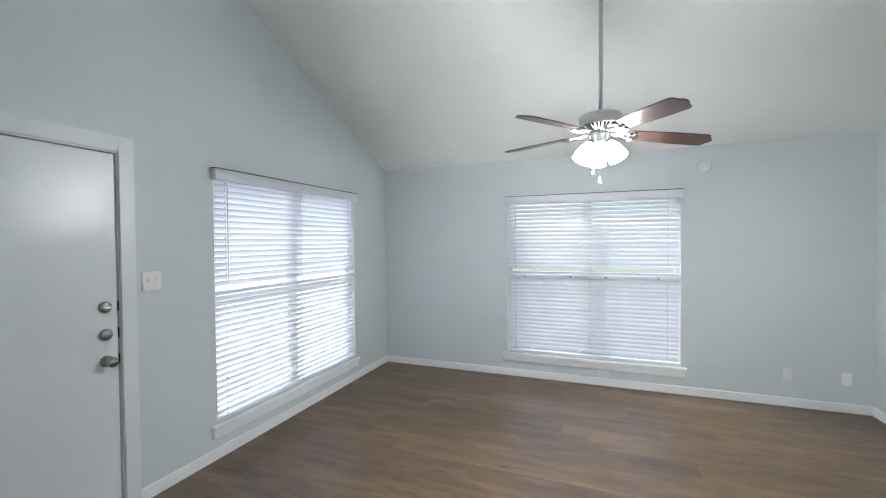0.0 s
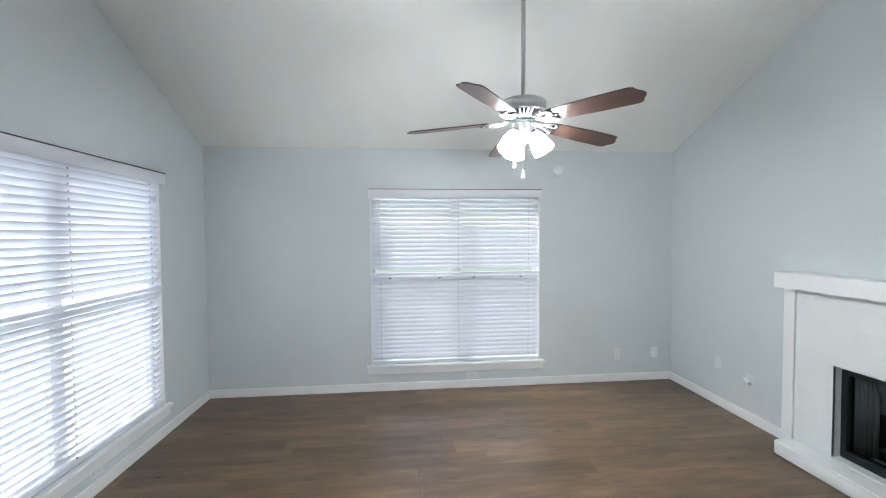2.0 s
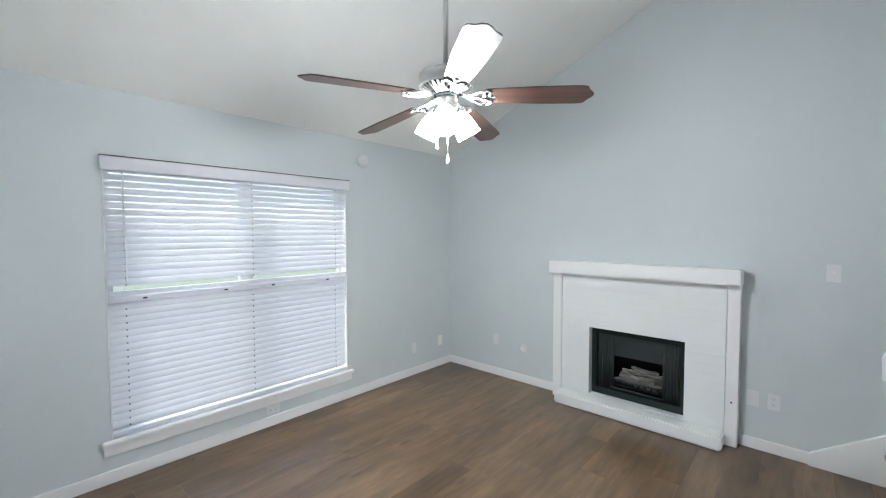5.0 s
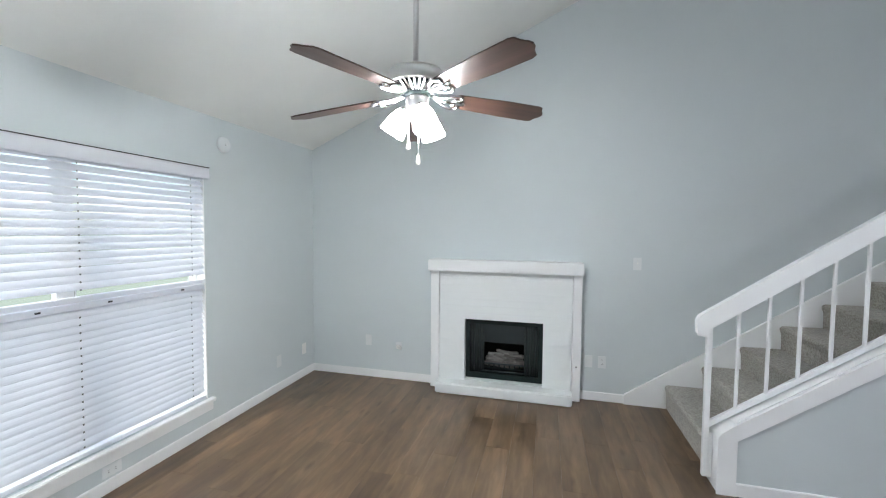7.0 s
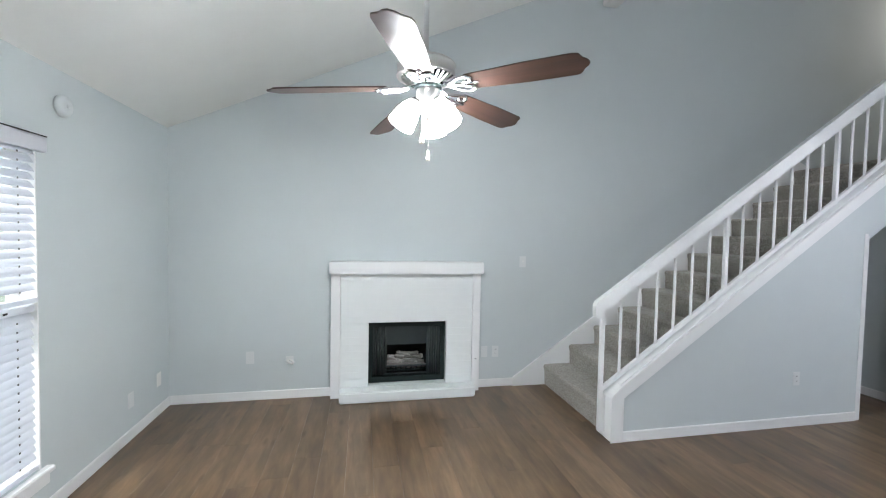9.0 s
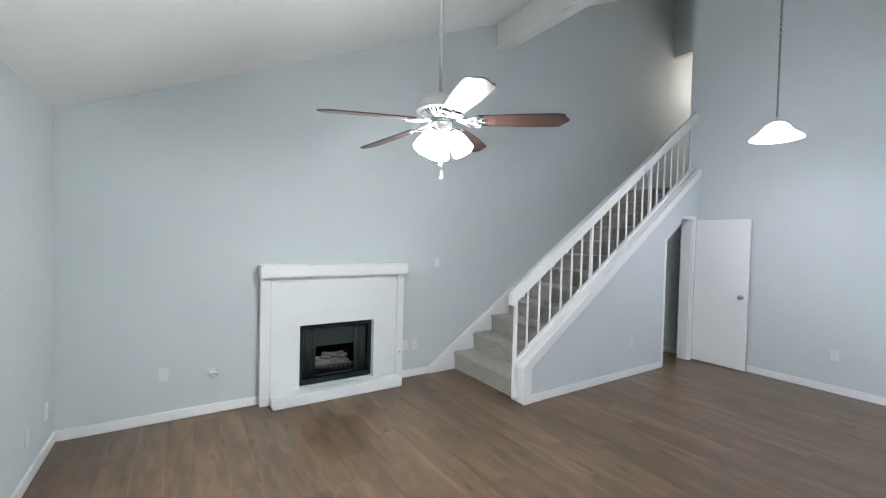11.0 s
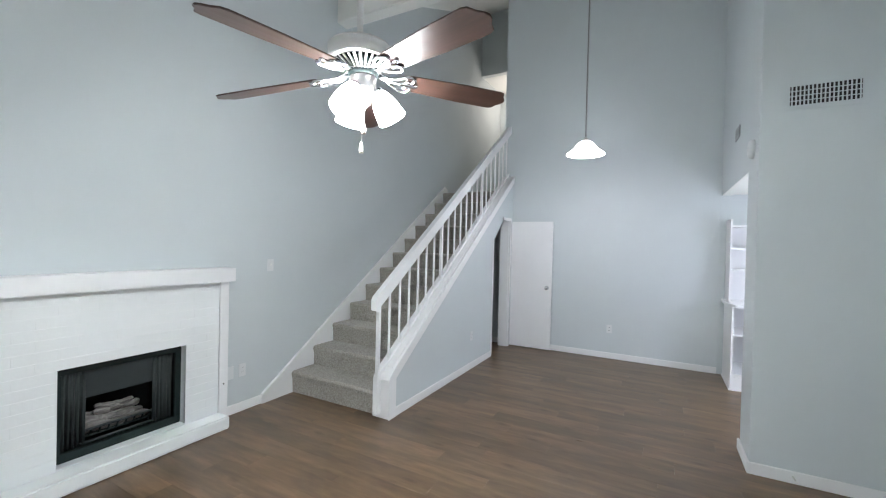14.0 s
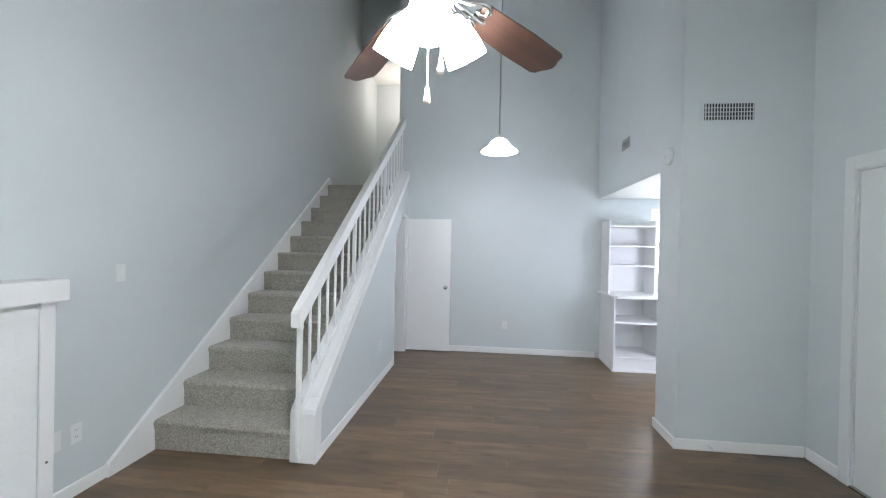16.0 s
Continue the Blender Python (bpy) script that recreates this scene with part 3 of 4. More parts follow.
def blind(name, w, z0, z1, m, label, tilt, valance, depth, cords, wand):
    """Horizontal slats between z0 and z1; local x along the wall, y out of the room."""
    top = empty(name, (0, 0, 0), label, "window blind", "horizontal blinds")
    top.matrix_basis = m
    rng = random.Random(name + str(w))
    if valance:
        part("valance", boxes((-0.012, w + 0.012, -0.048, -0.032, z1 - 0.07, z1 + 0.012), (-0.012, -0.001, -0.032, -0.001, z1 - 0.07, z1 + 0.012), (w + 0.001, w + 0.012, -0.032, -0.001, z1 - 0.07, z1 + 0.012)), M_SLAT, top, "white valance board", bevel=0.003, local=True)
        # Dark strip on top of the valance draws the shadow gap above it.
        part("valance_shadow_strip", boxes((-0.012, w + 0.012, -0.049, -0.001, z1 + 0.0125, z1 + 0.018)), M_DARK, top, "thin dark shadow gap strip", local=True)
    part("headrail", boxes((0.009, w - 0.009, depth - 0.022, depth + 0.022, z1 - 0.04, z1 - 0.004)), M_SLAT, top, bevel=0.003, local=True)
    mesh = slat_mesh(w - 0.02, 0.05, tilt)
    pitch, z = 0.0445, z1 - 0.065
    while z > z0 + 0.045:
        s = new("slat", mesh)
        s.parent = top
        s.matrix_basis = pose(0.01, depth, z, rng.uniform(-2.5, 2.5), rng.uniform(-0.08, 0.08), 0)
        z -= pitch
    part("bottom_rail", boxes((0.009, w - 0.009, depth - 0.026, depth + 0.026, z0 + 0.004, z0 + 0.03)), M_SLAT, top, bevel=0.004, local=True)
    for c in cords:
        bm = bmesh.new()
        tube(bm, [(c, depth + 0.03, z0 + 0.02), (c, depth + 0.03, z1 - 0.05)], 0.0013, 5)
        part("ladder_cord", bm, M_CORD, top, local=True)
        bm = bmesh.new()
        zz = z1 - 0.065
        while zz > z0 + 0.045:
            q = zz - 0.022 * abs(math.sin(tilt))
            box(bm, c - 0.0035, c + 0.0035, depth - 0.028 * math.cos(tilt) - 0.004, depth - 0.028 * math.cos(tilt) - 0.0015, q - 0.006, q + 0.004)
            zz -= pitch
        part("ladder_rungs", bm, M_CHAIN, top, "dark cord knots at each slat", local=True)["kind"] = "stuff"
    if wand:
        bm = bmesh.new()
        tube(bm, [(wand, depth - 0.045, z1 - 0.06), (wand, depth - 0.046, z0 + 0.09)], 0.0042, 8)
        part("tilt_wand", bm, M_VINYL, top, local=True)
    return top


def clips(parent, xs, z, depth):
    for x in xs:
        part("rail_clip", boxes((x - 0.012, x + 0.012, depth - 0.029, depth - 0.0255, z - 0.005, z + 0.005)), M_DARK, parent, "small dark clip slot", local=True)


for name, w, m, lab, t_up, t_low, split, marks in (
        ("window_1", NWIN[1] - NWIN[0], pose(NWIN[0], NORTH, NWIN[2]), "wide white double window with painted sill, facing a lawn", 54, 60, 0.905, (0.2, 0.7, 1.06, 1.56)),
        ("window_2", WWIN[1] - WWIN[0], pose(WEST, WWIN[0], WWIN[2], 0, 0, 90), "wide white double window with painted sill beside the door", -56, -52, 0.93, ())):
    h = (NWIN[3] - NWIN[2]) if name == "window_1" else (WWIN[3] - WWIN[2])
    window(name, w, h, m, lab)
    cords = (0.1, w * 0.5 + 0.02, w - 0.12)
    up = blind("window_blind", w, split + 0.004, h + 0.012, m, "white slatted upper blind with valance and tilt wand", radians(t_up), True, 0.014, cords, 0.1)
    low = blind("window_blind", w, 0.004, split, m, "white slatted lower blind resting on the sill", radians(t_low), False, 0.026, cords, 0)
    clips(low, marks, split - 0.021, 0.026)

# kitchen window
kw = empty("window_3", (KW[0], SOUTH, KW[2]), "bright white kitchen window", "window", kind="structure")
bm = boxes((KW[0] - 0.06, KW[0] + 0.03, SOUTH - 0.1, SOUTH + 0.015, KW[2], KW[3]), (KW[1] - 0.03, KW[1] + 0.06, SOUTH - 0.1, SOUTH + 0.015, KW[2], KW[3]),
           (KW[0] - 0.06, KW[1] + 0.06, SOUTH - 0.1, SOUTH + 0.015, KW[3], KW[3] + 0.06), (KW[0] - 0.06, KW[1] + 0.06, SOUTH - 0.1, SOUTH + 0.03, KW[2] - 0.05, KW[2]), (KW[0] + 0.03, KW[1] - 0.03, SOUTH - 0.08, SOUTH - 0.05, 1.62, 1.66))
part("window_frame", bm, M_TRIM, kw, bevel=0.003)
p = part("pane", boxes((KW[0] + 0.03, KW[1] - 0.03, SOUTH - 0.067, SOUTH - 0.063, KW[2], KW[3])), M_GLASS, kw)
p.visible_shadow = False

# ---- kitchen shelf unit ----
XA, XB = -1.50, -2.10
ks = empty("shelf_unit", (XA, SOUTH, 0), "white painted built-in open shelf unit with deep base", "shelf unit")
YF, YU = -1.33, -1.6
bm = boxes((XA - 0.02, XA, SOUTH + 0.001, YF, 0, 0.925))
part("base_side", bm, M_TRIM, ks, bevel=0.002)
part("base_side", boxes((XB, XB + 0.02, SOUTH + 0.001, YF, 0, 0.925)), M_TRIM, ks, bevel=0.002)
part("plinth", boxes((XB + 0.02, XA - 0.02, SOUTH + 0.001, YF - 0.004, 0, 0.155)), M_TRIM, ks, bevel=0.002)
for z in (0.16, 0.60):
    part("base_shelf", boxes((XB + 0.02, XA - 0.02, SOUTH + 0.001, YF - 0.006, z, z + 0.02)), M_TRIM, ks, bevel=0.002)
bm = bmesh.new()
prism(bm, [(XA + 0.035, SOUTH + 0.001), (XA + 0.035, -1.50), (XA - 0.03, YF + 0.025), (-2.9, YF + 0.025), (-2.9, SOUTH + 0.001)], "z", 0.925, 0.955)
part("counter", bm, M_TRIM, ks, bevel=0.003)
part("base_cabinet", boxes((-2.9, XB - 0.002, SOUTH + 0.001, YF, 0, 0.923)), M_TRIM, ks, bevel=0.003)
for x0, x1 in ((XA - 0.02, XA), (XB, XB + 0.02)):
    part("upper_side", boxes((x0, x1, SOUTH + 0.001, YU, 0.956, 1.93)), M_TRIM, ks, bevel=0.002)
for z in (1.315, 1.575, 1.84):
    part("upper_shelf", boxes((XB + 0.02, XA - 0.02, SOUTH + 0.001, YU, z, z + 0.02)), M_TRIM, ks, bevel=0.002)
part("back_panel", boxes((XB + 0.02, XA - 0.02, SOUTH + 0.001, SOUTH + 0.007, 0.18, 0.924)), M_TRIM, ks)
part("back_panel", boxes((XB + 0.02, XA - 0.02, SOUTH + 0.001, SOUTH + 0.007, 0.956, 1.84)), M_TRIM, ks)
part("shoe_moulding", boxes((XB, XA + 0.012, YF, YF + 0.012, 0, 0.02), (XA, XA + 0.012, SOUTH + 0.02, YF, 0, 0.02)), M_TRIM, ks)

# ---- fireplace ----
FX, FY0, FY1, FTOP = 2.45, 2.09, 3.38, 1.195
fp = empty("fireplace", (EAST, 2.73, 0), "white painted brick fireplace with mantel and low hearth", "fireplace")
part("mantel_shelf", boxes((2.363, EAST - 0.002, 2.003, 3.48, 1.198, 1.31)), M_TRIM, fp, "thick white mantel board", bevel=0.005)
for a, b in ((2.008, 2.086), (3.384, 3.47)):
    part("pilaster", boxes((FX - 0.008, EAST - 0.002, a, b, 0.0, 1.197)), M_TRIM, fp, "white side board", bevel=0.003)
for q in ((FX + 0.0032, EAST - 0.003, FY0, FB[0] - 0.001, 0.02, FTOP), (FX + 0.0032, EAST - 0.003, FB[1] + 0.001, FY1, 0.02, FTOP), (FX + 0.0032, EAST - 0.003, FB[0] - 0.001, FB[1] + 0.001, FB[3] + 0.001, FTOP), (FX + 0.0032, EAST - 0.003, FB[0] - 0.001, FB[1] + 0.001, 0.02, FB[2] - 0.002)):
    part("mortar_bed", boxes(q), M_BRICK, fp)
brick_rng = random.Random(5)
COURSE, BL = 0.0685, 0.205
nrow = 16
for r in range(nrow):
    z0 = 0.113 + r * (FTOP - 0.113) / nrow
    z1 = z0 + (FTOP - 0.113) / nrow - 0.005
    y = FY0 - (BL / 2 if r % 2 else 0)
    while y < FY1:
        a, b = max(y + 0.0001, FY0), min(y + BL - 0.0001, FY1)
        y += BL
        spans = [(a, b)]
        if z1 > FB[2] and z0 < FB[3]:
            spans = [(a, min(b, FB[0] - 0.001)), (max(a, FB[1] + 0.001), b)]
        for s0, s1 in spans:
            if s1 - s0 > 0.012:
                d = brick_rng.uniform(-0.00025, 0.00025)
                zz0 = max(z0, FB[3] + 0.001) if (z1 > FB[3] > z0 and s1 > FB[0] and s0 < FB[1]) else z0
                part("brick", boxes((FX + d, FX + 0.02, s0, s1, zz0, z1)), M_BRICK, fp, bevel=0.0)
hy0, hy1 = 2.083, 3.383
part("hearth", boxes((2.293, FX - 0.0095, hy0, hy1, 0.0, 0.104)), M_BRICK, fp, "low painted hearth slab with rounded edges", bevel=0.011)
bm = bmesh.new()
lathe(bm, [(0.007, 0), (0.007, 0.003), (0.003, 0.004), (0.003, 0.008), (0, 0.009)], 10, pose(FX - 0.008, 2.047, 0.33, 0, -90))
part("gas_key_valve", bm, M_CHAIN, fp, smooth=True)

fbx = empty("firebox_insert", (FX + 0.1, 2.73, FB[2]), "black metal firebox with open mesh screens, grate and logs", "fireplace insert")
FR = 2.512
y0, y1, z0, z1 = FB
part("frame", boxes((FR, FR + 0.03, y0, y1, z1 - 0.05, z1 - 0.001), (FR, FR + 0.03, y0, y1, z0, z0 + 0.055), (FR, FR + 0.03, y0, y0 + 0.04, z0 + 0.055, z1 - 0.05), (FR, FR + 0.03, y1 - 0.04, y1, z0 + 0.055, z1 - 0.05)), M_BLACK, fbx, bevel=0.004)
part("chamber", boxes((FR + 0.02, 2.96, y0 + 0.002, y0 + 0.012, z0, z1), (FR + 0.02, 2.96, y1 - 0.012, y1 - 0.002, z0, z1), (2.95, 2.96, y0, y1, z0, z1), (FR + 0.02, 2.96, y0, y1, z0 - 0.012, z0 + 0.004), (FR + 0.02, 2.96, y0, y1, z1 - 0.01, z1 + 0.004)), M_SOOT, fbx)
bm = bmesh.new()
prism(bm, [(FR + 0.04, z1 - 0.05), (FR + 0.075, z1 - 0.255), (FR + 0.087, z1 - 0.255), (FR + 0.052, z1 - 0.05)], "y", y0 + 0.04, y1 - 0.04)
part("smoke_hood", bm, M_HOOD, fbx, "sloped dark hood panel", bevel=0.002)
for s, ya in ((1, y0 + 0.045), (-1, y1 - 0.045)):
    bm = bmesh.new()
    n = 18
    ring = []
    for k in range(n + 1):
        ring.append((FR + 0.045 + 0.014 * math.sin(k * 1.9), ya + s * 0.135 * k / n))
    for (xa, yya), (xb, yyb) in zip(ring, ring[1:]):
        v = [bm.verts.new(p) for p in ((xa, yya, z0 + 0.055), (xb, yyb, z0 + 0.055), (xb, yyb, z1 - 0.05), (xa, yya, z1 - 0.05))]
        bm.faces.new(v)
    bmesh.ops.remove_doubles(bm, verts=bm.verts, dist=1e-5)
    bmesh.ops.solidify(bm, geom=bm.faces[:], thickness=0.003)
    part("mesh_screen", bm, M_MESH, fbx, "drawn-back pleated wire screen", smooth=True)
for k in range(9):
    y = y0 + 0.17 + k * 0.052
    bm = bmesh.new()
    tube(bm, [(2.86, y, z0 + 0.15), (2.80, y, z0 + 0.09), (2.62, y, z0 + 0.085), (2.595, y, z0 + 0.13)], 0.006, 6)
    part("grate_bar", bm, M_BLACK, fbx)
bm = bmesh.new()
for x in (2.63, 2.79):
    tube(bm, [(x, y0 + 0.14, z0 + 0.078), (x, y1 - 0.14, z0 + 0.078)], 0.007, 6)
    for y in (y0 + 0.17, y1 - 0.17):
        tube(bm, [(x, y, z0 + 0.004), (x, y, z0 + 0.078)], 0.007, 6)
part("grate_frame", bm, M_BLACK, fbx)
for k in range(11):
    y = y0 + 0.2 + k * 0.036
    part("burner_fin", boxes((2.565, 2.60, y, y + 0.02, z0 + 0.004, z0 + 0.05)), M_BLACK, fbx)
for z, x in ((0.135, 2.592), (0.068, 2.56)):
    bm = bmesh.new()
    tube(bm, [(x, y0 + 0.15, z0 + z), (x, y1 - 0.15, z0 + z)], 0.009, 8)
    part("front_rail", bm, M_HOOD, fbx, smooth=True)
log_rng = random.Random(8)
for (xa, ya, za, xb, yb, zb, r) in ((2.64, y0 + 0.17, 0.115, 2.65, y1 - 0.16, 0.115, 0.024), (2.70, y0 + 0.18, 0.13, 2.69, y1 - 0.19, 0.135, 0.032), (2.77, y0 + 0.2, 0.13, 2.77, y1 - 0.17, 0.13, 0.038),
                                    (2.655, y0 + 0.25, 0.158, 2.70, y1 - 0.2, 0.165, 0.022), (2.73, y0 + 0.19, 0.185, 2.69, y1 - 0.27, 0.20, 0.024), (2.68, y0 + 0.33, 0.205, 2.75, y1 - 0.2, 0.185, 0.018), (2.70, y0 + 0.24, 0.225, 2.72, y0 + 0.47, 0.232, 0.016)):
    bm = bmesh.new()
    n, m2 = 16, 12
    rings = []
    ridge = [0.72 + 0.5 * log_rng.random() for _ in range(m2)]
    for k in range(n + 1):
        u = k / n
        cx, cy, cz = xa + (xb - xa) * u + 0.006 * math.sin(7 * u + r * 200), ya + (yb - ya) * u, z0 + za + (zb - za) * u + 0.007 * math.sin(6 * u + r * 90)
        rr = r * (0.86 + 0.25 * log_rng.random()) * (0.6 if k in (0, n) else 1)
        rings.append([bm.verts.new((cx + rr * ridge[a] * math.cos(2 * a * math.pi / m2), cy + 0.004 * log_rng.random(), cz + rr * ridge[a] * (0.9 + 0.2 * log_rng.random()) * math.sin(2 * a * math.pi / m2))) for a in range(m2)])
    for a, b in zip(rings, rings[1:]):
        for j in range(m2):
            bm.faces.new((a[j], a[(j + 1) % m2], b[(j + 1) % m2], b[j]))
    bm.faces.new(rings[0])
    bm.faces.new(rings[-1])
    part("log", bm, M_LOG, fbx, "ash-grey split ceramic log")

# ---- ceiling fan ----
CX, CY, BZ = 0.285, 2.913, 2.229
fan = empty("ceiling_fan", (CX, CY, ceil_z(CY)), "brushed nickel ceiling fan with walnut blades and lit glass shades", "ceiling fan")
at = pose(CX, CY, 0)
lean = pose(CX + 0.008, CY + 0.009, 0)
SWAY = Matrix.Rotation(radians(3.3), 4, Vector((-math.sin(radians(55)), math.cos(radians(55)), 0)))   # the blades hang slightly out of level
bm = bmesh.new()
lathe(bm, [(0.0, 3.41), (0.065, 3.41), (0.068, 3.30), (0.055, 3.25), (0.02, 3.22), (0.0, 3.22)], 24, at)
part("canopy", bm, M_NICKEL, fan, smooth=True)
bm = bmesh.new()
tube(bm, [(CX + 0.01, CY + 0.012, 2.38), (CX + 0.014, CY + 0.015, 3.3)], 0.012, 14)
part("downrod", bm, M_NICKEL, fan, smooth=True)
bm = bmesh.new()
lathe(bm, [(0.0, 2.372), (0.022, 2.372), (0.026, 2.354), (0.07, 2.349), (0.105, 2.346), (0.119, 2.340), (0.125, 2.332), (0.128, 2.330), (0.128, 2.326), (0.125, 2.324), (0.126, 2.286), (0.129, 2.283), (0.129, 2.278), (0.124, 2.275), (0.1, 2.273), (0.0, 2.273)], 40, lean)
housing = part("motor_housing", bm, M_NICKEL, fan, smooth=True)
# Plain cone coloured black to put shade into the gaps between the fins.
bm = bmesh.new()
lathe(bm, [(0.0, 2.271), (0.116, 2.271), (0.05, 2.240), (0.0, 2.240)], 40, at)
part("fin_shade_cone", bm, M_BLACK, housing, "black cone giving the shaded gaps between the fins", smooth=True)
for k in range(32):
    a = 2 * math.pi * k / 32
    bm = bmesh.new()
    prism(bm, [(0.056, 2.237), (0.056, 2.246), (0.118, 2.2745), (0.118, 2.266)], "y", -0.0035, 0.0035)
    bmesh.ops.transform(bm, matrix=at @ pose(0, 0, 0, 0, 0, math.degrees(a)), verts=bm.verts)
    part("vent_fin", bm, M_NICKEL, housing)
bm = bmesh.new()
lathe(bm, [(0.0, 2.223), (0.05, 2.223), (0.053, 2.216), (0.053, 2.175), (0.046, 2.165), (0.03, 2.158), (0.03, 2.12), (0.02, 2.105), (0.012, 2.095), (0, 2.093)], 28, at)
part("switch_cup", bm, M_NICKEL, fan, smooth=True)
bm = bmesh.new()
lathe(bm, [(0.0, 2.244), (0.058, 2.244), (0.06, 2.236), (0.054, 2.224), (0.0, 2.224)], 28, at)
part("flywheel_collar", bm, M_BLACK, fan, "dark collar above the switch cup", smooth=True)
for k in range(5):
    ang = 17 + 72 * k
    tip = at @ pose(0, 0, BZ) @ SWAY @ pose(0, 0, 0, 0, 0, ang)
    # blade iron: a plate with two curved arms
    bm = bmesh.new()
    def under(x, y, dz=0.0):
        # a point just under the drooping, pitched blade
        return tip @ Vector((x, y, -0.004 - 0.0523 * x - 0.208 * y * min(1.0, max(0.0, (x - 0.09) / 0.08)) + dz))
    for side in (-1, 1):
        tube(bm, [under(0.062, 0.010 * side, 0.02), under(0.1, 0.014 * side, 0.006), under(0.128, 0.03 * side), under(0.155, 0.05 * side), under(0.186, 0.053 * side), under(0.207, 0.038 * side), under(0.204, 0.02 * side), under(0.185, 0.014 * side), under(0.17, 0.022 * side)], 0.0062, 8)
    tube(bm, [under(0.058, 0, 0.022), under(0.1, 0, 0.004), under(0.16, 0), under(0.222, 0)], 0.0085, 8)
    for x, y in ((0.205, 0.036), (0.205, -0.036), (0.222, 0.0)):
        lathe(bm, [(0.0, 0.006), (0.009, 0.005), (0.011, 0.0), (0.009, -0.004), (0.0, -0.005)], 10, Matrix.Translation(under(x, y)))
    part("blade_iron", bm, M_CHROME, fan, smooth=True)
    bm = bmesh.new()
    outline = [(p * 0.985, q) for p, q in [(0.185, -0.052), (0.30, -0.058), (0.44, -0.066), (0.615, -0.067), (0.637, -0.06), (0.649, -0.034), (0.665, -0.018), (0.672, 0.0), (0.665, 0.018), (0.649, 0.034), (0.637, 0.06), (0.615, 0.067), (0.44, 0.066), (0.30, 0.058), (0.185, 0.052)]]
    prism(bm, outline, "z", 0.0, 0.006)
    bmesh.ops.recalc_face_normals(bm, faces=bm.faces)
    blade = part("blade", bm, M_BLADE, fan, "walnut-stained blade with scalloped tip", bevel=0.0015, local=True)
    blade.matrix_basis = pose(0, 0, BZ - ceil_z(CY)) @ SWAY @ pose(0, 0, 0, 0, 0, ang) @ pose(0, 0, 0.002, 0, 3.0, 0) @ pose(0, 0, 0, -12, 0, 0)
for k in range(3):
    ang = 97 + 120 * k
    m = at @ pose(0, 0, 2.155, 0, 0, ang)
    bm = bmesh.new()
    tube(bm, [m @ Vector(p) for p in ((0.025, 0, -0.01), (0.042, 0, 0.012), (0.058, 0, 0.014))], 0.009, 8)
    part("light_arm", bm, M_CHROME, fan, smooth=True)
    ms = m @ pose(0.055, 0, 0.016, 0, 0, 0) @ pose(0, 0, 0, 0, 180 - 31, 0)
    bm = bmesh.new()
    lathe(bm, [(0.0, -0.005), (0.02, -0.005), (0.026, 0.008), (0.024, 0.02)], 18, ms)
    part("socket", bm, M_CHROME, fan, smooth=True)
    bm = bmesh.new()
    lathe(bm, [(0.022, 0.008), (0.032, 0.018), (0.042, 0.042), (0.05, 0.07), (0.055, 0.10), (0.058, 0.126), (0.056, 0.126), (0.052, 0.10), (0.047, 0.07), (0.039, 0.043), (0.0, 0.02)], 24, ms)
    part("glass_shade", bm, M_SHADE, fan, "glowing frosted glass shade", smooth=True)
    bulb = new("fan_bulb", bpy.data.lights.new("fan_bulb", "POINT"))
    bulb.data.energy, bulb.data.color, bulb.data.shadow_soft_size = 7.5, (0.92, 0.95, 0.99), 0.025
    bulb.location = ms @ Vector((0, 0, 0.105)) - Vector((0, 0, 0.015))
for dx, dy, zb in ((0.005, -0.004, 1.922), (-0.034, 0.03, 1.985)):
    bm = bmesh.new()
    tube(bm, [(CX + dx, CY + dy, 2.12), (CX + dx, CY + dy, zb + 0.04)], 0.0018, 6)
    chain = part("pull_chain", bm, M_NICKEL, fan)
    bm = bmesh.new()
    lathe(bm, [(0.0, 0.045), (0.004, 0.044), (0.006, 0.03), (0.0095, 0.012), (0.009, 0.002), (0.0, 0.0)], 12, pose(CX + dx, CY + dy, zb))
    part("fob", bm, M_FOB, chain, "ivory pull fob", smooth=True)

fan.location.z -= 0.015

# ---- dining pendant ----
PX, PY, PZ = 0.0, -0.62, 2.605
pn = empty("pendant_lamp", (PX, PY, ceil_z(PY)), "white glass bell pendant lamp hanging on a nickel chain", "pendant lamp")
at = pose(PX, PY, PZ)
bm = bmesh.new()
SC = 0.755
lathe(bm, [(r * SC, q * SC) for r, q in [(0.035, 0.2), (0.07, 0.195), (0.11, 0.17), (0.145, 0.125), (0.17, 0.085), (0.205, 0.055), (0.245, 0.035), (0.268, 0.012), (0.272, 0.0), (0.266, 0.0), (0.258, 0.014), (0.235, 0.03), (0.19, 0.052), (0.155, 0.085), (0.13, 0.125), (0.1, 0.16), (0.06, 0.185), (0.0, 0.19)]], 36, at)
part("glass_shade", bm, M_PENDANT, pn, "glowing white glass bell shade", smooth=True)
bm = bmesh.new()
lathe(bm, [(r * SC, q * SC) for r, q in [(0.0, 0.262), (0.012, 0.26), (0.02, 0.245), (0.034, 0.235), (0.038, 0.215), (0.05, 0.205), (0.05, 0.198), (0.0, 0.198)]], 20, at)
part("fitter", bm, M_NICKEL, pn, smooth=True)
z, k = PZ + 0.205, 0
top_z = ceil_z(PY)
link = bmesh.new()
lathe_pts = [(0.009 * math.cos(a), 0, 0.017 * math.sin(a)) for a in [2 * math.pi * j / 10 for j in range(10)]]
tube(link, lathe_pts + lathe_pts[:1], 0.0026, 5)
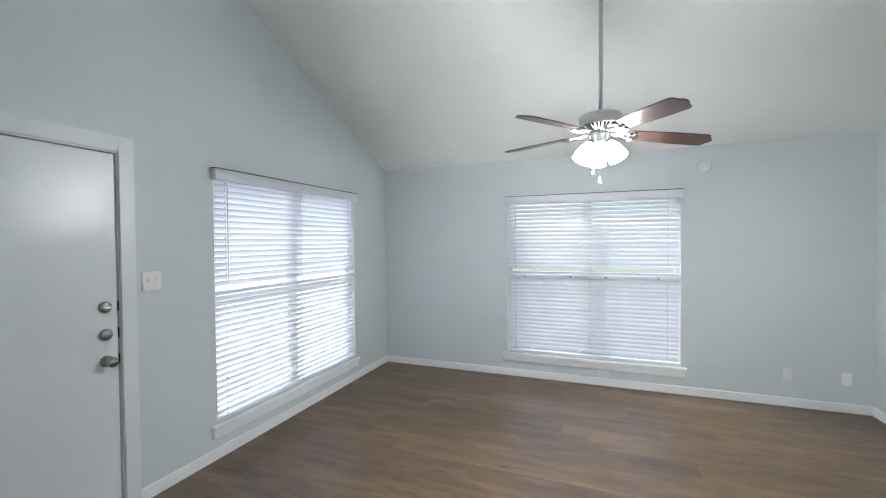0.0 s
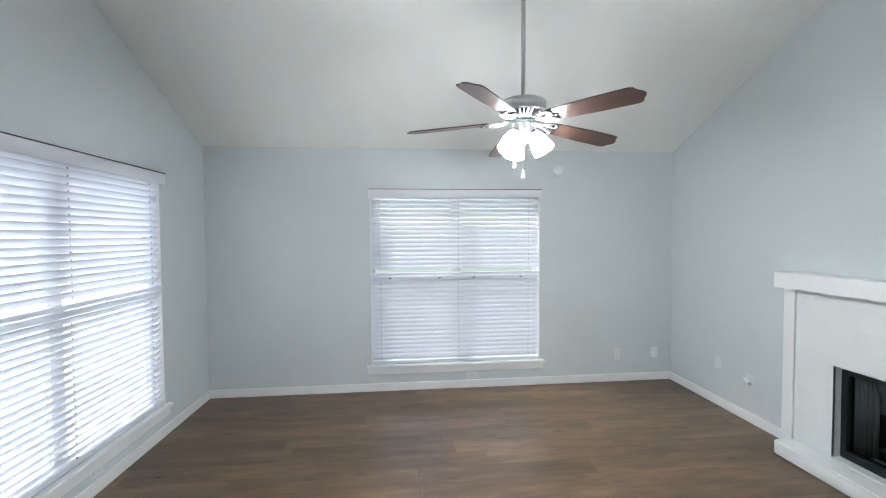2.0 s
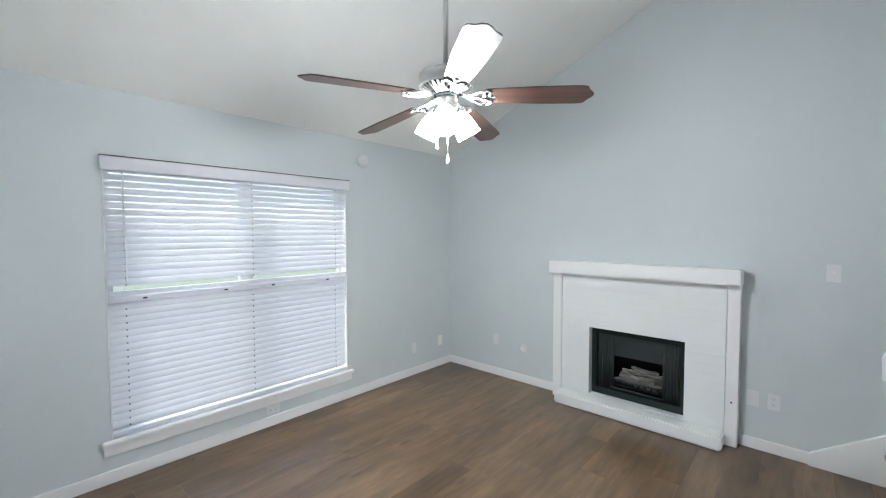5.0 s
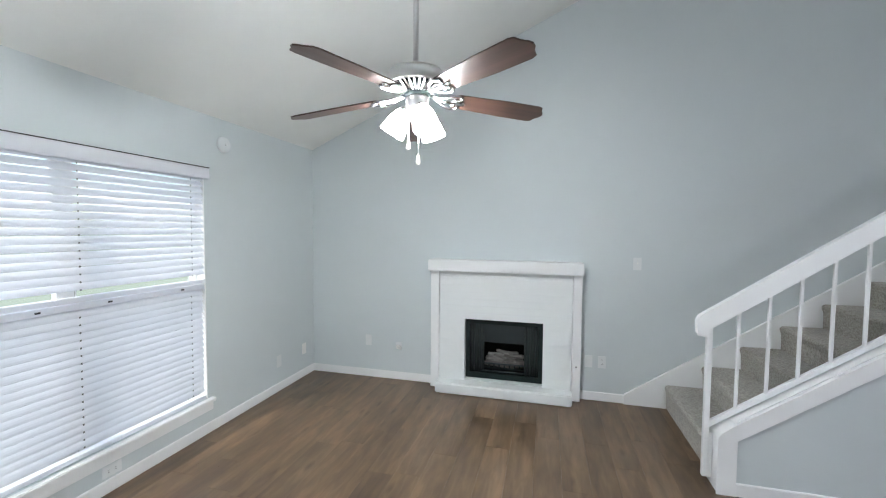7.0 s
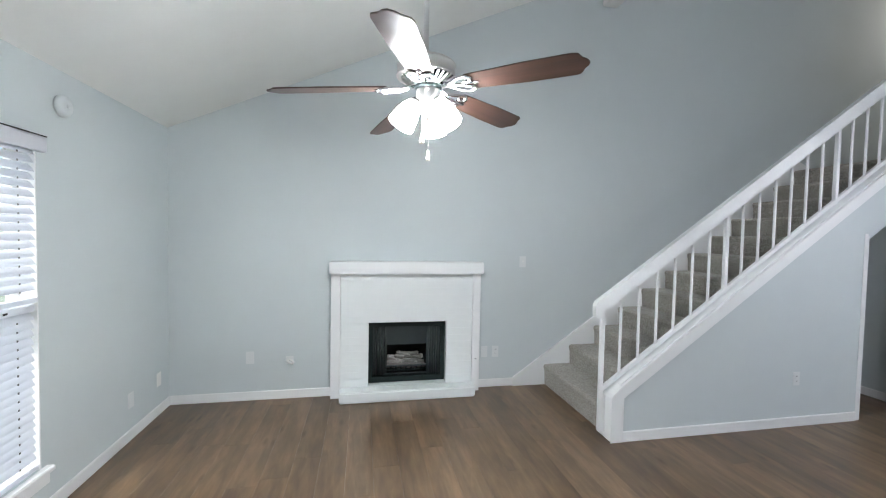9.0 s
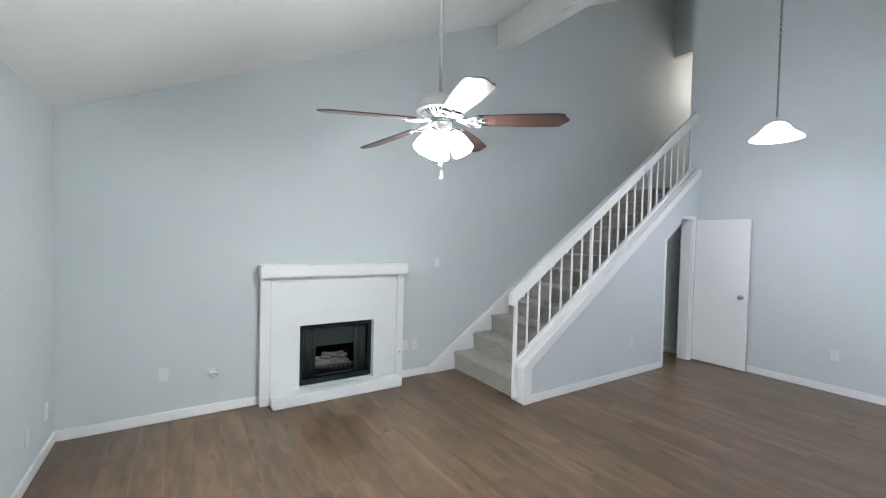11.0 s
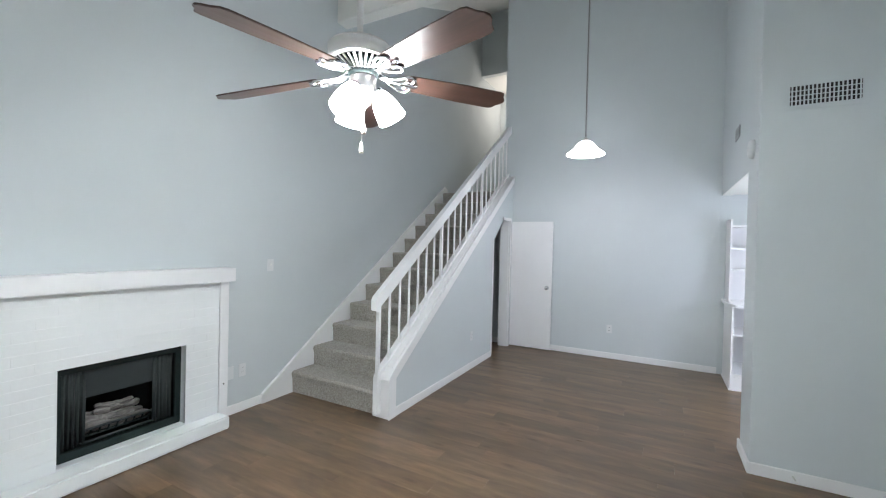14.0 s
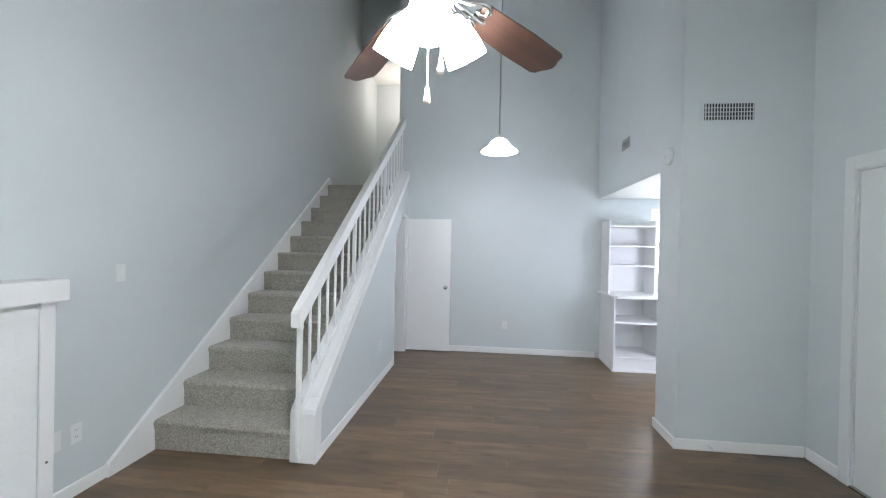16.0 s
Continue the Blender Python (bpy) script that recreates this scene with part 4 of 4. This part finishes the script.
link_me = finish("chain_link", link, M_CHAIN, smooth=True)
while z < top_z - 0.03:
    o = new("chain_link", link_me)
    o.parent = pn
    o.matrix_basis = pose(0, 0, z + 0.012 - top_z, 0, 0, 90 * (k % 2))
    z, k = z + 0.0275, k + 1
bm = bmesh.new()
tube(bm, [(PX + 0.004, PY, PZ + 0.2), (PX + 0.006, PY + 0.004, 3.6), (PX + 0.003, PY, top_z - 0.02)], 0.0028, 6)
part("cable", bm, M_CHAIN, pn)
bm = bmesh.new()
lathe(bm, [(0.0, -0.03), (0.02, -0.03), (0.055, -0.012), (0.062, 0.03), (0.0, 0.03)], 24, pose(PX, PY, top_z))
part("canopy", bm, M_NICKEL, pn, smooth=True)


# ---- small wall fixtures ----
def plate(name, m, w, h, label, category, kind="outlet", group="wall plates"):
    """Local x across, z up, y out of the wall into the room."""
    top = empty(name, (0, 0, 0), label, category, group)
    top.matrix_basis = m
    part("cover", boxes((-w / 2, w / 2, 0, 0.006, -h / 2, h / 2)), M_PLASTIC if kind == "white" or w > 0.1 else M_PLATE, top, bevel=0.002, local=True)
    if kind == "outlet":
        for z in (-0.021, 0.021):
            r = part("receptacle", boxes((-0.016, 0.016, 0.0062, 0.0085, z - 0.014, z + 0.014)), M_PLATE, top, bevel=0.003, local=True)
            for x in (-0.006, 0.006):
                part("slot", boxes((x - 0.0012, x + 0.0012, 0.0086, 0.0092, z - 0.002, z + 0.007)), M_DARK, r, local=True)
    elif kind == "switch":
        for x in ((0,) if w < 0.1 else (-0.023, 0.023)):
            part("toggle", boxes((x - 0.005, x + 0.005, 0.006, 0.018, -0.002, 0.014)), M_PLASTIC, top, bevel=0.002, local=True)
            for z in (-0.03, 0.03):
                part("screw", boxes((x - 0.003, x + 0.003, 0.0062, 0.0075, z - 0.003, z + 0.003)), M_NICKEL, top, local=True)
    elif kind == "cable":
        bm = bmesh.new()
        tube(bm, [(0.0, 0.006, 0.0), (0.0, 0.03, 0.006), (-0.018, 0.05, 0.014), (-0.042, 0.046, -0.007), (-0.035, 0.034, -0.028), (0.0, 0.032, -0.02), (0.017, 0.04, 0.009)], 0.0095, 8)
        part("coiled_cable", bm, M_PLASTIC, top, "short coiled white coax cable", smooth=True, local=True)
    return top


TO_S, TO_W, TO_N, TO_E = 180, 90, 0, -90      # turn of a plate that faces south, west, north, east
plate("outlet", pose(1.92, NORTH, 0.295, 0, 0, TO_S), 0.07, 0.115, "wall-coloured outlet plate low on the wall", "outlet", "blank")
plate("outlet", pose(2.345, NORTH, 0.30, 0, 0, TO_S), 0.07, 0.115, "plain white plate near the room corner", "outlet", "white")
plate("outlet", pose(0.33, NORTH, 0.13, 0, 0, TO_S) @ pose(0, 0, 0, 0, 90, 0), 0.07, 0.115, "white outlet lying sideways under the window", "outlet")
plate("outlet", pose(WEST, 3.40, 0.14, 0, 0, TO_E) @ pose(0, 0, 0, 0, 90, 0), 0.07, 0.115, "white outlet lying sideways under the window", "outlet")
plate("light_switch", pose(WEST, 1.925, 1.335, 0, 0, TO_E), 0.118, 0.115, "white double light switch beside the door", "switch", "switch")
plate("wall_plate", pose(EAST, 4.2, 0.40, 0, 0, TO_W), 0.07, 0.115, "blank white wall plate", "wall plate", "blank")
plate("cable_plate", pose(EAST, 3.85, 0.365, 0, 0, TO_W), 0.07, 0.075, "white wall plate with a coiled cable end", "wall plate", "cable")
plate("outlet", pose(EAST, 1.81, 0.37, 0, 0, TO_W), 0.07, 0.115, "white outlet beside the fireplace", "outlet")
plate("wall_plate", pose(EAST, 1.93, 0.37, 0, 0, TO_W), 0.07, 0.115, "blank white wall plate", "wall plate", "blank")
plate("light_switch", pose(EAST, 1.53, 1.31, 0, 0, TO_W), 0.07, 0.115, "white light switch at the foot of the stairs", "switch", "switch")
plate("outlet", pose(-0.17, SOUTH, 0.415, 0, 0, TO_N), 0.07, 0.115, "white outlet on the dining wall", "outlet")
plate("outlet", pose(STAIR, -0.46, 0.41, 0, 0, TO_W), 0.07, 0.115, "white outlet on the stair wall", "outlet")


def detector(m, r, label, name="smoke_detector"):
    top = empty(name, (0, 0, 0), label, "smoke detector", "detectors")
    top.matrix_basis = m
    bm = bmesh.new()
    lathe(bm, [(r, 0), (r, 0.012), (r * 0.94, 0.022), (r * 0.8, 0.032), (r * 0.45, 0.036), (0, 0.036)], 28)
    part("body", bm, M_DETECT, top, smooth=True, local=True)
    bm = bmesh.new()
    lathe(bm, [(r * 0.2, 0.036), (r * 0.2, 0.039), (0, 0.04)], 16)
    part("test_button", bm, M_PLATE, top, smooth=True, local=True)
    return top


detector(pose(1.25, NORTH, 2.275, 90, 0, 0), 0.062, "round white smoke detector on the wall above the window")
detector(pose(-1.365, 0.46, 2.31, 0, 90, 0), 0.07, "round white smoke detector at the kitchen corner")


def grille(name, m, w, h, n, label, face):
    top = empty(name, (0, 0, 0), label, "vent", "air vents")
    top.matrix_basis = m
    b = 0.03
    part("frame", boxes((-w / 2, w / 2, 0, 0.008, h / 2 - b, h / 2), (-w / 2, w / 2, 0, 0.008, -h / 2, -h / 2 + b), (-w / 2, -w / 2 + b, 0, 0.008, -h / 2 + b, h / 2 - b), (w / 2 - b, w / 2, 0, 0.008, -h / 2 + b, h / 2 - b)), face, top, bevel=0.002, local=True)
    part("backing", boxes((-w / 2 + b, w / 2 - b, 0.0004, 0.0012, -h / 2 + b, h / 2 - b)), M_DARK, top, local=True)
    for k in range(3):
        z = -h / 2 + b + (k + 1) * (h - 2 * b) / 4
        part("cross_bar", boxes((-w / 2 + b, w / 2 - b, 0.0016, 0.005, z - 0.0025, z + 0.0025)), face, top, local=True)
    for k in range(n):
        x = -w / 2 + b + (k + 0.5) * (w - 2 * b) / n
        bm = bmesh.new()
        prism(bm, [(x - 0.005, 0.0055), (x - 0.005, 0.0075), (x + 0.004, 0.0095), (x + 0.004, 0.0075)], "z", -h / 2 + b, h / 2 - b)
        part("louvre", bm, face, top, local=True)
    return top


grille("air_vent", pose(-1.70, JOG, 2.605, 0, 0, 0), 0.42, 0.19, 17, "wall-coloured supply vent with upright louvres", M_WALL)
grille("air_vent", pose(KITCHEN, -0.84, 2.745, 0, 0, -90), 0.25, 0.12, 8, "small grey vent on the wall over the kitchen", M_VENT)
grille("air_vent", pose(-1.95, -0.35, 2.254, -90, 0, 0), 0.3, 0.16, 8, "small ceiling vent in the kitchen", M_WALL)
ds = empty("door_stop", (-1.60, JOG + B, 0.05), "small spring door stop screwed to the baseboard", "door stop")
bm = bmesh.new()
tube(bm, [(-1.60, JOG + B, 0.05), (-1.605, JOG + B + 0.065, 0.047)], 0.005, 8)
part("spring", bm, M_NICKEL, ds, smooth=True)
bm = bmesh.new()
tube(bm, [(-1.605, JOG + B + 0.065, 0.047), (-1.606, JOG + B + 0.078, 0.046)], 0.008, 8)
part("tip", bm, M_PLASTIC, ds)

# ---- outdoors ----
structure("ground", boxes((-400, 400, -400, 400, -0.5, -0.3)), M_GRASS, "lawn outside the windows")

# ---- floor planks ----
plank_rng = random.Random(3)
PW, PL = 0.178, 1.22
y, row = NORTH - 0.001, 0
while y > SOUTH - 0.02:
    ya, yb = max(y - PW, SOUTH - 0.1), y
    y -= PW
    row += 1
    x = -3.6 - plank_rng.random() * PL if ya < 0.28 else WEST - T - plank_rng.random() * PL
    lo = -3.6 if ya < 0.28 else WEST - 0.1
    while x < EAST:
        a, b = max(x, lo), min(x + PL, EAST)
        x += PL
        if b - a > 0.03:
            bm = boxes((a + 0.0004, b - 0.0004, ya + 0.0004, yb - 0.0004, -0.0119, 0.0))
            part("plank", bm, M_FLOOR, floor, bevel=0.0)
